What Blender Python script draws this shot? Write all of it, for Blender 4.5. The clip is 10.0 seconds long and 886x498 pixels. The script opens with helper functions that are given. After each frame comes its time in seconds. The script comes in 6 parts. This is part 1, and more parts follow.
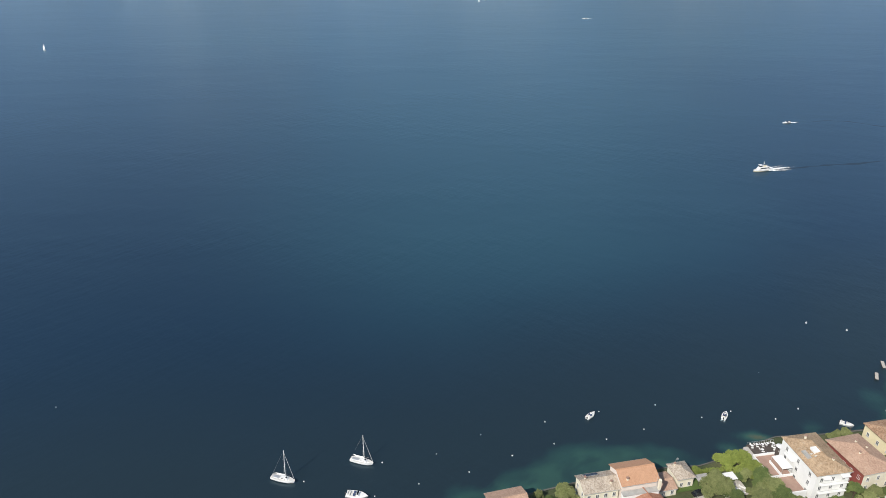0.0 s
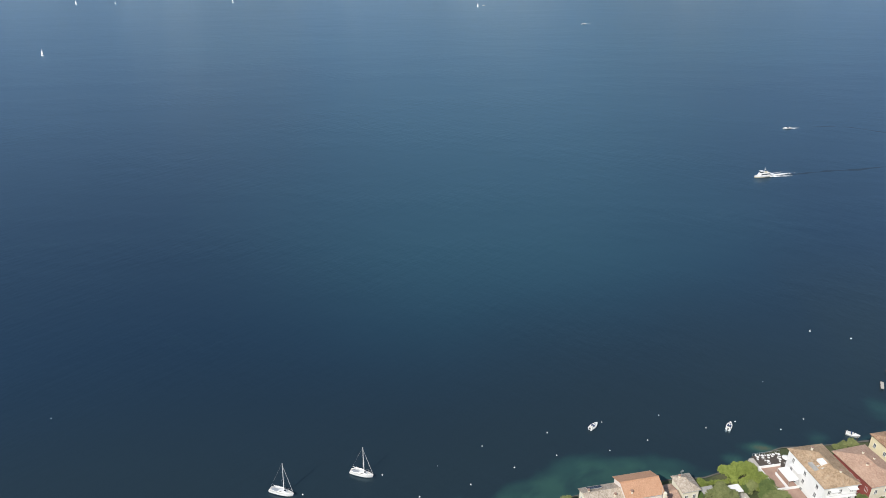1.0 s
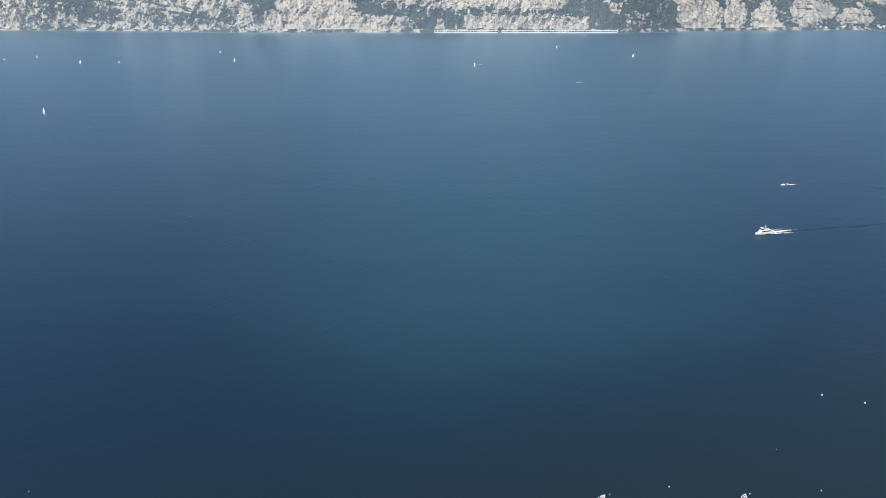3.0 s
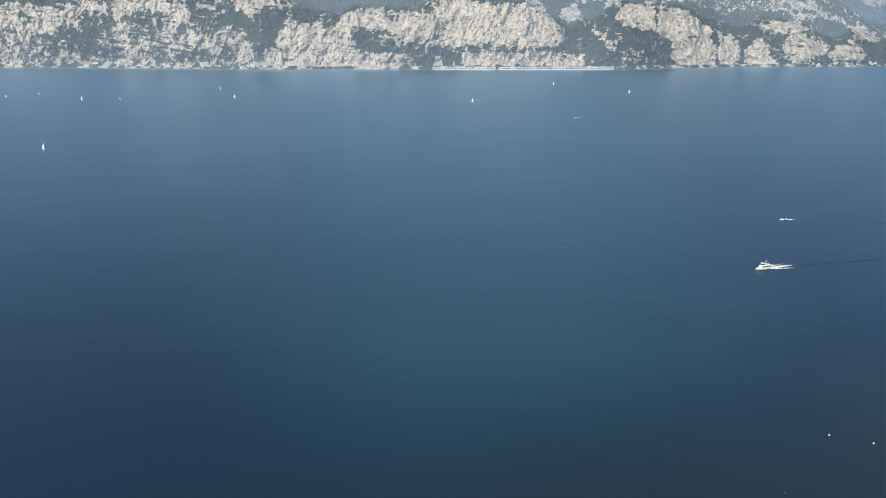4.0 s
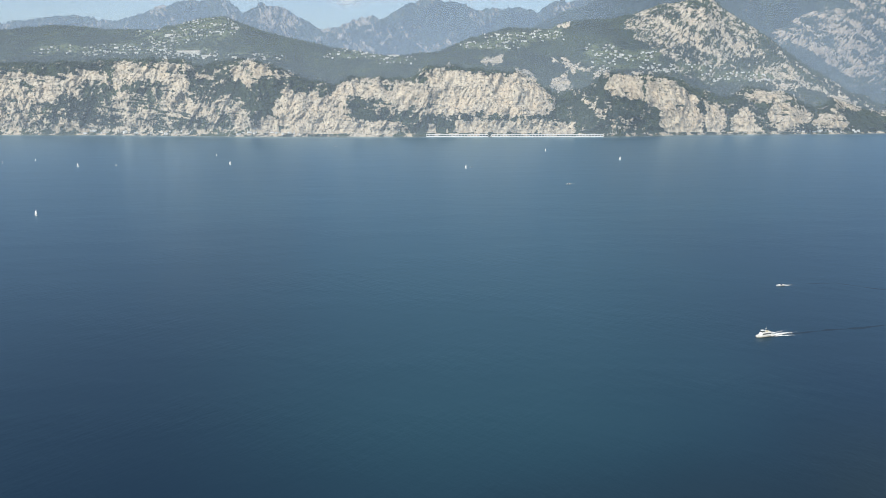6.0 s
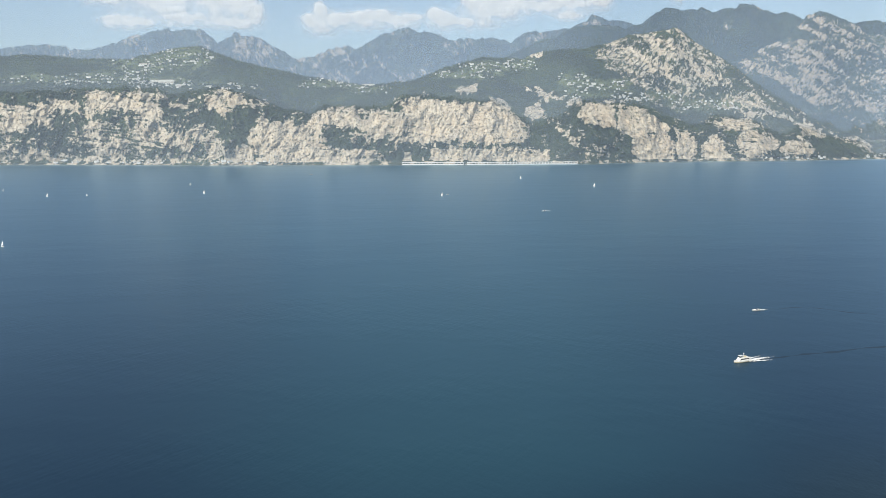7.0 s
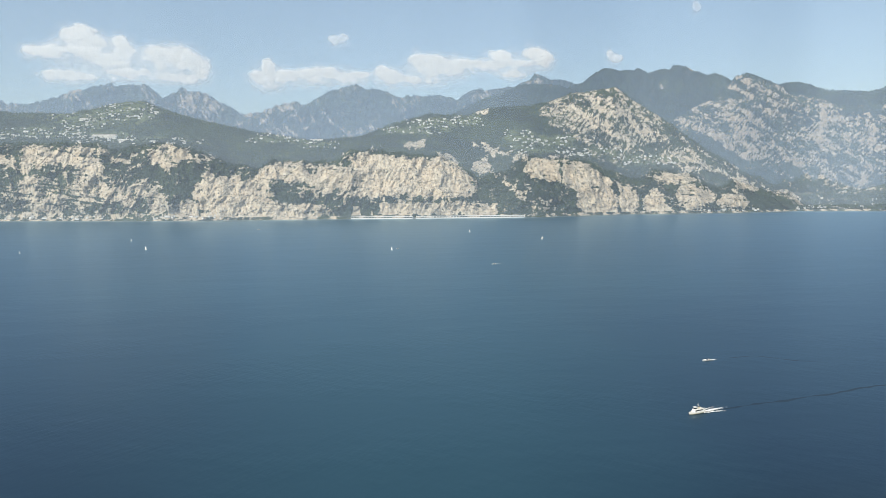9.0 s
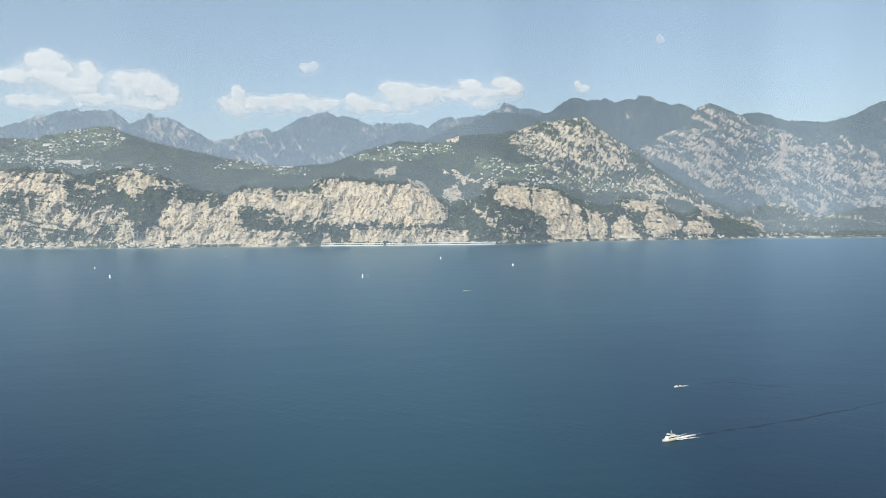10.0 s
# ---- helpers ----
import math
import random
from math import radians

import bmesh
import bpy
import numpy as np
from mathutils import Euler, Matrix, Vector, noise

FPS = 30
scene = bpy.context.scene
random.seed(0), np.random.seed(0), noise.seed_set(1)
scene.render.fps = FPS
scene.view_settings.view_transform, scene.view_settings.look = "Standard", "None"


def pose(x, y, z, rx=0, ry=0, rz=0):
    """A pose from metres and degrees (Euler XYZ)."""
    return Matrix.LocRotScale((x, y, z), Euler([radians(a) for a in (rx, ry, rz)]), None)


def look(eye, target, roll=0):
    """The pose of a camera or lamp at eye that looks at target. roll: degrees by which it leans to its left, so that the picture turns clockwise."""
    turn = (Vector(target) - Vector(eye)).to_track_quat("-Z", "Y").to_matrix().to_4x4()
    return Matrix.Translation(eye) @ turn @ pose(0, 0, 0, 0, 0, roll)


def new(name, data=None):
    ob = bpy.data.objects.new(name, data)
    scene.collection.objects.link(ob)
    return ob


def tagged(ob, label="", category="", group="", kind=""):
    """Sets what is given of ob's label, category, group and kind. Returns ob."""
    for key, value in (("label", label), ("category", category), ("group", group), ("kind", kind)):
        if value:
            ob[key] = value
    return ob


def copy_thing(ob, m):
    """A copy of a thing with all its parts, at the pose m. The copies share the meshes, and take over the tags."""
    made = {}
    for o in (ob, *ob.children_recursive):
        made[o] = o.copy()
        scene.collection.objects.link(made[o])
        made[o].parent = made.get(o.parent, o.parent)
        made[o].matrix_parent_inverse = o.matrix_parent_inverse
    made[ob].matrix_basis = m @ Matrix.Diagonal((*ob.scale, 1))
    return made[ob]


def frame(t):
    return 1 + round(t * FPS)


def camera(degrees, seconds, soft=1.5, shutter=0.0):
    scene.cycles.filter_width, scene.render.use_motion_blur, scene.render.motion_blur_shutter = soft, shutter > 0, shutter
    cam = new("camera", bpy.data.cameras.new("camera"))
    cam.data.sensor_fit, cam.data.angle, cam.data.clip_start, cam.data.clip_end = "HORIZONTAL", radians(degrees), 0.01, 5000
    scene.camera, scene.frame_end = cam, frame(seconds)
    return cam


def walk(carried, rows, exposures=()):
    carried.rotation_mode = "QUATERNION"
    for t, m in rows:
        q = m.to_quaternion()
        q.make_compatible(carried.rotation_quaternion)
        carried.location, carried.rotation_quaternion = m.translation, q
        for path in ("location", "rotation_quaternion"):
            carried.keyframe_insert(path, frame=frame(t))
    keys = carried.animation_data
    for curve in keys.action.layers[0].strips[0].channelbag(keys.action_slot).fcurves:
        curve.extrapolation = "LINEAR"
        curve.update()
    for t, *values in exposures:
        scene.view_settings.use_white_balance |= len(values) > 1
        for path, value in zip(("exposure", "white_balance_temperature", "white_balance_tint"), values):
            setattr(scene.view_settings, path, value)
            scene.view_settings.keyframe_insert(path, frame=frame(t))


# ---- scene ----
cam = camera(66.0, 10.0, 0.7)
PATH = [
    (0, (2.057, 3.033, 150.16), (2.037, 4.834, 149.292), -0.2),
    (0.5, (1.704, 4.514, 150.153), (1.685, 6.316, 149.287), -0.2),
    (1, (1.341, 6.017, 150.144), (1.325, 7.825, 149.288), -0.2),
    (1.5, (1.015, 7.591, 150.138), (1.0, 9.406, 149.297), -0.2),
    (2, (0.772, 9.287, 150.138), (0.76, 11.119, 149.337), -0.1),
    (2.2, (0.731, 10.0, 150.139), (0.719, 11.84, 149.355), -0.1),
    (3.5, (0.798, 14.819, 150.139), (0.792, 16.705, 149.474), -0.2),
    (4, (0.852, 16.563, 150.111), (0.848, 18.465, 149.493), -0.2),
    (4.5, (0.876, 18.215, 150.061), (0.874, 20.132, 149.492), -0.2),
    (5, (0.796, 19.89, 150.021), (0.796, 21.821, 149.5), -0.2),
    (6.5, (0.098, 25.223, 149.959), (0.14, 27.182, 149.562), -0.2),
    (7, (-0.239, 26.987, 149.95), (-0.154, 28.952, 149.592), -0.3),
    (7.5, (-0.657, 28.717, 149.943), (-0.529, 30.687, 149.623), -0.3),
    (8, (-1.12, 30.406, 149.936), (-0.95, 32.379, 149.655), -0.3),
    (8.5, (-1.594, 32.057, 149.93), (-1.39, 34.032, 149.687), -0.3),
    (9, (-2.059, 33.685, 149.924), (-1.823, 35.66, 149.72), -0.4),
    (9.5, (-2.505, 35.298, 149.921), (-2.235, 37.272, 149.756), -0.3),
    (10, (-2.938, 36.906, 149.919), (-2.615, 38.876, 149.793), -0.3),
]
# exposure in stops, kelvin and tint: the picture warms a little as the sky comes into view
LOOK = [(0, 0.28, 6420, 10), (1, 0.28, 6320, 10.5), (2, 0.27, 6220, 11), (3.5, 0.24, 6260, 10), (5, 0.24, 6430, 8.5), (7, 0.26, 6720, 7), (8, 0.26, 6800, 6.5), (10, 0.26, 6850, 6.5)]
walk(cam, [(t, look(eye, target, roll)) for t, eye, target, roll in PATH], LOOK)

# ---- light ----
SUN_EL, SUN_AZ = 42.0, 216.0          # degrees; azimuth clockwise from +y
world = bpy.data.worlds.new("sky")
scene.world = world
world.use_nodes = True
wn = world.node_tree.nodes
sky = wn.new("ShaderNodeTexSky")
sky.sky_type = "NISHITA"
sky.sun_disc = False
sky.sun_elevation, sky.sun_rotation = radians(SUN_EL), radians(SUN_AZ)
sky.altitude, sky.air_density, sky.dust_density, sky.ozone_density = 200, 1.0, 1.2, 0.5
wn["Background"].inputs["Strength"].default_value = 0.10
world.node_tree.links.new(sky.outputs[0], wn["Background"].inputs["Color"])

sun = new("sun", bpy.data.lights.new("sun", "SUN"))
sun.data.energy, sun.data.angle, sun.data.color = 4.2, radians(0.5), (1.0, 0.95, 0.87)
sv = Vector((math.sin(radians(SUN_AZ)) * math.cos(radians(SUN_EL)), math.cos(radians(SUN_AZ)) * math.cos(radians(SUN_EL)), math.sin(radians(SUN_EL))))
sun.matrix_world = Matrix.Translation((0, 0, 900)) @ sv.to_track_quat("Z", "Y").to_matrix().to_4x4()


# ---- numeric noise ----
def lattice(ix, iy, iz, seed):
    h = (ix.astype(np.int64) * 374761393 + iy.astype(np.int64) * 668265263 + iz.astype(np.int64) * 2147483647 + seed * 974634777) & 0xFFFFFFFF
    h = ((h ^ (h >> 13)) * 1274126177) & 0xFFFFFFFF
    h = ((h ^ (h >> 16)) * 2246822519) & 0xFFFFFFFF
    return ((h ^ (h >> 15)) & 0xFFFFFF) / float(0xFFFFFF)


def vnoise(x, y, z=None, seed=0):
    """Smooth value noise, 0 to 1."""
    x, y = np.asarray(x, float), np.asarray(y, float)
    z = np.zeros_like(x) if z is None else np.asarray(z, float)
    fx, fy, fz = np.floor(x), np.floor(y), np.floor(z)
    tx, ty, tz = x - fx, y - fy, z - fz
    tx, ty, tz = tx * tx * (3 - 2 * tx), ty * ty * (3 - 2 * ty), tz * tz * (3 - 2 * tz)
    out = 0.0
    for a in (0, 1):
        for b in (0, 1):
            for c in (0, 1):
                wgt = (tx if a else 1 - tx) * (ty if b else 1 - ty) * (tz if c else 1 - tz)
                out = out + wgt * lattice(fx + a, fy + b, fz + c, seed)
    return out


def fbm(x, y, z=None, octaves=4, seed=0, gain=0.5):
    total, amp, norm = 0.0, 1.0, 0.0
    for o in range(octaves):
        k = 2.03 ** o
        total = total + amp * vnoise(x * k, y * k, None if z is None else z * k, seed + o * 17)
        norm += amp
        amp *= gain
    return total / norm


def ridged(x, y, z=None, octaves=4, seed=0, gain=0.55):
    total, amp, norm = 0.0, 1.0, 0.0
    for o in range(octaves):
        k = 2.07 ** o
        total = total + amp * (1 - np.abs(2 * vnoise(x * k, y * k, None if z is None else z * k, seed + o * 31) - 1))
        norm += amp
        amp *= gain
    return total / norm


def smooth(a, b, x):
    t = np.clip((x - a) / (b - a), 0, 1)
    return t * t * (3 - 2 * t)


# ---- materials ----
def material(name, rough=0.8, metal=0.0, spec=0.5):
    m = bpy.data.materials.new(name)
    m.use_nodes = True
    b = m.node_tree.nodes["Principled BSDF"]
    b.inputs["Roughness"].default_value, b.inputs["Metallic"].default_value = rough, metal
    b.inputs["Specular IOR Level"].default_value = spec
    return m, m.node_tree.nodes, m.node_tree.links, b


def noise_node(n, l, coord, scale, detail=4, stretch=(1, 1, 1), rough=0.55):
    mp, tx = n.new("ShaderNodeMapping"), n.new("ShaderNodeTexNoise")
    mp.inputs["Scale"].default_value = stretch
    tx.inputs["Scale"].default_value, tx.inputs["Detail"].default_value, tx.inputs["Roughness"].default_value = scale, detail, rough
    l.new(coord, mp.inputs[0])
    l.new(mp.outputs[0], tx.inputs[0])
    return tx.outputs[0]


def ramp(n, l, fac, stops):
    r = n.new("ShaderNodeValToRGB")
    while len(r.color_ramp.elements) < len(stops):
        r.color_ramp.elements.new(0.5)
    for el, (p, c) in zip(r.color_ramp.elements, stops):
        el.position, el.color = p, (*c, 1)
    l.new(fac, r.inputs[0])
    return r.outputs[0]


def mixed(n, l, fac, a, b, kind="MIX"):
    m = n.new("ShaderNodeMix")
    m.data_type, m.blend_type = "RGBA", kind
    for sock, v in ((m.inputs[0], fac), (m.inputs[6], a), (m.inputs[7], b)):
        if isinstance(v, (int, float)):
            sock.default_value = v
        elif isinstance(v, tuple):
            sock.default_value = (*v, 1)
        else:
            l.new(v, sock)
    return m.outputs[2]


def calc(n, l, op, a, b=None, c=None):
    m = n.new("ShaderNodeMath")
    m.operation = op
    for i, v in enumerate((a, b, c)):
        if v is None:
            continue
        if isinstance(v, (int, float)):
            m.inputs[i].default_value = v
        else:
            l.new(v, m.inputs[i])
    return m.outputs[0]


def bumped(n, l, bsdf, height, strength, distance):
    b = n.new("ShaderNodeBump")
    b.inputs["Strength"].default_value, b.inputs["Distance"].default_value = strength, distance
    l.new(height, b.inputs["Height"])
    l.new(b.outputs[0], bsdf.inputs["Normal"])


def varied(name, dark, light, scale=1.5, rough=0.8, fine=12.0, bump=0.02, metal=0.0, per_object=0.0, spec=0.4):
    """A surface with stains and grain between two colours."""
    m, n, l, b = material(name, rough, metal, spec)
    co = n.new("ShaderNodeTexCoord").outputs["Object"]
    big, small = noise_node(n, l, co, scale, 5), noise_node(n, l, co, fine, 3)
    f = calc(n, l, "ADD", calc(n, l, "MULTIPLY", big, 0.7), calc(n, l, "MULTIPLY", small, 0.3))
    col = ramp(n, l, f, [(0.32, dark), (0.68, light)])
    if per_object:
        inf = n.new("ShaderNodeObjectInfo")
        hsv = n.new("ShaderNodeHueSaturation")
        l.new(calc(n, l, "MULTIPLY_ADD", inf.outputs["Random"], per_object, 1 - per_object / 2), hsv.inputs["Value"])
        l.new(col, hsv.inputs["Color"])
        col = hsv.outputs[0]
    l.new(col, b.inputs["Base Color"])
    if bump:
        bumped(n, l, b, small, 0.5, bump)
    return m


def slope_material(name, green_dark, green_light, rock_dark, rock_light, warm, size, crisp=0.10):
    """Woods and limestone on a mountainside; the attribute rock says where it is bare."""
    m, n, l, b = material(name, 0.92, 0.0, 0.15)
    co = n.new("ShaderNodeTexCoord").outputs["Object"]
    at = n.new("ShaderNodeAttribute")
    at.attribute_name = "rock"
    grain = noise_node(n, l, co, 1 / (8 * size), 6, (1, 1, 0.6), 0.74)
    patch = noise_node(n, l, co, 1 / (60 * size), 4)
    streak = noise_node(n, l, co, 1 / (11 * size), 4, (1, 1, 0.22), 0.6)
    fac = calc(n, l, "ADD", at.outputs["Fac"], calc(n, l, "MULTIPLY", calc(n, l, "SUBTRACT", grain, 0.5), 1.1))
    mask = n.new("ShaderNodeMapRange")
    mask.interpolation_type = "SMOOTHSTEP"
    mask.inputs["From Min"].default_value, mask.inputs["From Max"].default_value = 0.51 - crisp, 0.51 + crisp
    l.new(fac, mask.inputs["Value"])
    stone = ramp(n, l, streak, [(0.30, rock_dark), (0.52, rock_light)])
    split = noise_node(n, l, co, 1 / (34 * size), 5, (1, 1, 0.4), 0.6)
    crack = calc(n, l, "ABSOLUTE", calc(n, l, "SUBTRACT", split, 0.5))
    stone = mixed(n, l, 1.0, stone, ramp(n, l, crack, [(0.0, (0.58, 0.58, 0.60)), (0.035, (1, 1, 1))]), "MULTIPLY")
    vor = n.new("ShaderNodeTexVoronoi")
    vmap = n.new("ShaderNodeMapping")
    vmap.inputs["Scale"].default_value = (1 / (15 * size), 1 / (15 * size), 1 / (26 * size))
    bent = n.new("ShaderNodeVectorMath")
    bent.operation = "MULTIPLY_ADD"
    bent.inputs[1].default_value = (14 * size,) * 3
    warpn = n.new("ShaderNodeTexNoise")
    warpn.inputs["Scale"].default_value = 1 / (22 * size)
    l.new(co, warpn.inputs[0])
    l.new(warpn.outputs["Color"], bent.inputs[0])
    l.new(co, bent.inputs[2])
    l.new(bent.outputs[0], vmap.inputs[0])
    l.new(vmap.outputs[0], vor.inputs["Vector"])
    vor.inputs["Scale"].default_value = 1.0
    vsep = n.new("ShaderNodeSeparateColor")
    l.new(vor.outputs["Color"], vsep.inputs[0])
    stone = mixed(n, l, 1.0, stone, ramp(n, l, vsep.outputs[0], [(0.0, (0.78, 0.79, 0.81)), (0.8, (1.0, 1.0, 1.0))]), "MULTIPLY")
    bed = noise_node(n, l, co, 1 / (7 * size), 3, (0.10, 0.10, 1.0), 0.6)
    stone = mixed(n, l, 1.0, stone, ramp(n, l, bed, [(0.36, (0.72, 0.72, 0.74)), (0.47, (1, 1, 1))]), "MULTIPLY")
    stone = mixed(n, l, ramp(n, l, patch, [(0.45, (0, 0, 0)), (0.62, (1, 1, 1))]), stone, mixed(n, l, 0.45, stone, warm))
    wood = ramp(n, l, calc(n, l, "ADD", calc(n, l, "MULTIPLY", patch, 0.6), calc(n, l, "MULTIPLY", grain, 0.4)), [(0.38, green_dark), (0.66, green_light)])
    stand = ramp(n, l, noise_node(n, l, co, 1 / (230 * size), 3, (1, 1.6, 1)), [(0.40, (0.55, 0.60, 0.70)), (0.62, (1.25, 1.2, 1.0))])
    wood = mixed(n, l, 1.0, wood, stand, "MULTIPLY")
    geo = n.new("ShaderNodeNewGeometry")
    gsep = n.new("ShaderNodeSeparateXYZ")
    l.new(geo.outputs["Normal"], gsep.inputs[0])
    field = calc(n, l, "MULTIPLY", ramp(n, l, noise_node(n, l, co, 1 / 85, 3, (0.6, 1, 1)), [(0.50, (0, 0, 0)), (0.60, (1, 1, 1))]), ramp(n, l, gsep.outputs["Z"], [(0.86, (0, 0, 0)), (0.95, (0.8, 0.8, 0.8))]))
    wood = mixed(n, l, field, wood, mixed(n, l, grain, (0.07, 0.10, 0.035), (0.15, 0.16, 0.085)))
    fresh = ramp(n, l, at.outputs["Fac"], [(0.50, (0, 0, 0)), (0.82, (1, 1, 1))])
    stone = mixed(n, l, fresh, mixed(n, l, 1.0, stone, (0.84, 0.855, 0.88), "MULTIPLY"), stone)
    meadow = n.new("ShaderNodeAttribute")
    meadow.attribute_name = "meadow"
    wood = mixed(n, l, calc(n, l, "MULTIPLY", meadow.outputs["Fac"], ramp(n, l, patch, [(0.40, (0.25, 0.25, 0.25)), (0.56, (1, 1, 1))])), wood, mixed(n, l, grain, (0.075, 0.10, 0.045), (0.16, 0.18, 0.09)))
    l.new(mixed(n, l, mask.outputs[0], wood, stone), b.inputs["Base Color"])
    flake = noise_node(n, l, co, 1 / (12 * size), 6, (1, 1, 0.45), 0.7)
    bumped(n, l, b, calc(n, l, "ADD", calc(n, l, "MULTIPLY", flake, 1.3), calc(n, l, "MULTIPLY", vor.outputs["Distance"], 0.5)), 0.65, 6 * size)
    return m


mat_front = slope_material("wooded_limestone", (0.016, 0.030, 0.020), (0.046, 0.066, 0.038), (0.28, 0.25, 0.20), (0.64, 0.565, 0.445), (0.63, 0.51, 0.365), 1.0, 0.05)
mat_back = slope_material("far_wooded_limestone", (0.014, 0.026, 0.018), (0.038, 0.056, 0.030), (0.21, 0.18, 0.14), (0.53, 0.445, 0.34), (0.50, 0.40, 0.29), 0.85, 0.06)


def water_material():
    """Deep water: the colour of the water body under a rippled, blue-tinged gloss."""
    m, n, l, b = material("lake_water")
    out = n["Material Output"]
    n.remove(b)
    co = n.new("ShaderNodeTexCoord").outputs["Object"]
    at = n.new("ShaderNodeAttribute")
    at.attribute_name = "shallow"
    cloudy = noise_node(n, l, co, 0.06, 4)
    broad = noise_node(n, l, co, 0.004, 3)
    deep = mixed(n, l, broad, (0.0067, 0.0190, 0.0370), (0.0082, 0.0240, 0.0450))
    # brightening of the lake's middle, painted into the water's own colour
    bright_middle = n.new("ShaderNodeAttribute")
    bright_middle.attribute_name = "bright_middle"
    deep = mixed(n, l, bright_middle.outputs["Fac"], deep, (0.0160, 0.0510, 0.0735))
    coast = n.new("ShaderNodeAttribute")
    coast.attribute_name = "coast"
    deep = mixed(n, l, coast.outputs["Fac"], deep, (0.0145, 0.0265, 0.0335))
    shoal = ramp(n, l, calc(n, l, "ADD", at.outputs["Fac"], calc(n, l, "MULTIPLY", calc(n, l, "SUBTRACT", cloudy, 0.5), 0.9)),
                 [(0.15, (0, 0, 0)), (0.75, (1, 1, 1))])
    pale = ramp(n, l, at.outputs["Fac"], [(0.30, (0.021, 0.062, 0.058)), (0.74, (0.031, 0.078, 0.062)), (0.97, (0.075, 0.092, 0.058))])
    turned = n.new("ShaderNodeMapping")
    turned.inputs["Rotation"].default_value = (0, 0, radians(38))
    l.new(co, turned.inputs[0])
    rip = noise_node(n, l, co, 0.55, 5, (1.0, 0.55, 1.0), 0.6)
    swell = noise_node(n, l, turned.outputs[0], 0.13, 3, (0.35, 1.0, 1.0), 0.5)
    across = n.new("ShaderNodeMapping")
    across.inputs["Rotation"].default_value = (0, 0, radians(-48))
    l.new(co, across.inputs[0])
    cross = noise_node(n, l, across.outputs[0], 0.24, 2, (0.22, 1.0, 1.0), 0.5)
    bump = n.new("ShaderNodeBump")
    bump.inputs["Strength"].default_value, bump.inputs["Distance"].default_value = 0.34, 1.0
    gust = ramp(n, l, noise_node(n, l, co, 0.012, 3, (0.5, 1.0, 1.0)), [(0.40, (0.25, 0.25, 0.25)), (0.62, (1, 1, 1))])
    l.new(calc(n, l, "MULTIPLY", gust, calc(n, l, "ADD", calc(n, l, "MULTIPLY", rip, 0.26), calc(n, l, "ADD", calc(n, l, "MULTIPLY", swell, 0.42), calc(n, l, "MULTIPLY", cross, 0.34)))), bump.inputs["Height"])
    body, gloss, fres, mix = n.new("ShaderNodeBsdfDiffuse"), n.new("ShaderNodeBsdfAnisotropic"), n.new("ShaderNodeFresnel"), n.new("ShaderNodeMixShader")
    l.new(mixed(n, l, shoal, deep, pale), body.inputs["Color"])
    gloss.inputs["Color"].default_value, gloss.inputs["Roughness"].default_value = (0.645, 0.83, 0.95, 1), 0.30
    fres.inputs["IOR"].default_value = 1.50
    for node in (gloss, fres):
        l.new(bump.outputs[0], node.inputs["Normal"])
    l.new(fres.outputs[0], mix.inputs[0])
    l.new(body.outputs[0], mix.inputs[1])
    l.new(gloss.outputs[0], mix.inputs[2])
    l.new(mix.outputs[0], out.inputs["Surface"])
    return m


mat_water = water_material()


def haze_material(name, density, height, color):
    """Painted haze: pale colour, lets most light through, scatters the rest, thinner with height."""
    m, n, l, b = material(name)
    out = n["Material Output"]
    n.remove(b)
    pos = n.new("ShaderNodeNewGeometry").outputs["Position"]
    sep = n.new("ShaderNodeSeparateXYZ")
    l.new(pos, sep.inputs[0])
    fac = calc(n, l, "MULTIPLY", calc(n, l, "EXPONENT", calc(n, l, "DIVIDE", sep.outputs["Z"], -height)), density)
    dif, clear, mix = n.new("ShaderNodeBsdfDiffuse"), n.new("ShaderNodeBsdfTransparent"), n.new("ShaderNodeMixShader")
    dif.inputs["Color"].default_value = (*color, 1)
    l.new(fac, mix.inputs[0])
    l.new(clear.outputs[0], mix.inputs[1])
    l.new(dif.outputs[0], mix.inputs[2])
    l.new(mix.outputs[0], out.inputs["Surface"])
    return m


def cloud_material():
    m, n, l, b = material("cloud")
    out = n["Material Output"]
    n.remove(b)
    co = n.new("ShaderNodeTexCoord").outputs["Object"]
    at = n.new("ShaderNodeAttribute")
    at.attribute_name = "thickness"
    wisp = noise_node(n, l, co, 0.02, 5, (1, 1, 1), 0.6)
    thick = calc(n, l, "MULTIPLY", at.outputs["Fac"], calc(n, l, "MULTIPLY_ADD", wisp, 0.5, 0.75))
    fac = n.new("ShaderNodeMapRange")
    fac.inputs["From Min"].default_value, fac.inputs["From Max"].default_value = 0.0, 1.0
    fac.inputs["To Max"].default_value = 0.96
    l.new(thick, fac.inputs["Value"])
    dif, clear, mix = n.new("ShaderNodeBsdfDiffuse"), n.new("ShaderNodeBsdfTransparent"), n.new("ShaderNodeMixShader")
    dif.inputs["Color"].default_value = (0.93, 0.905, 0.865, 1)
    thru, both = n.new("ShaderNodeBsdfTranslucent"), n.new("ShaderNodeMixShader")
    thru.inputs["Color"].default_value = (0.9, 0.9, 0.9, 1)
    both.inputs[0].default_value = 0.08
    l.new(dif.outputs[0], both.inputs[1])
    l.new(thru.outputs[0], both.inputs[2])
    l.new(fac.outputs[0], mix.inputs[0])
    l.new(clear.outputs[0], mix.inputs[1])
    l.new(both.outputs[0], mix.inputs[2])
    l.new(mix.outputs[0], out.inputs["Surface"])
    return m


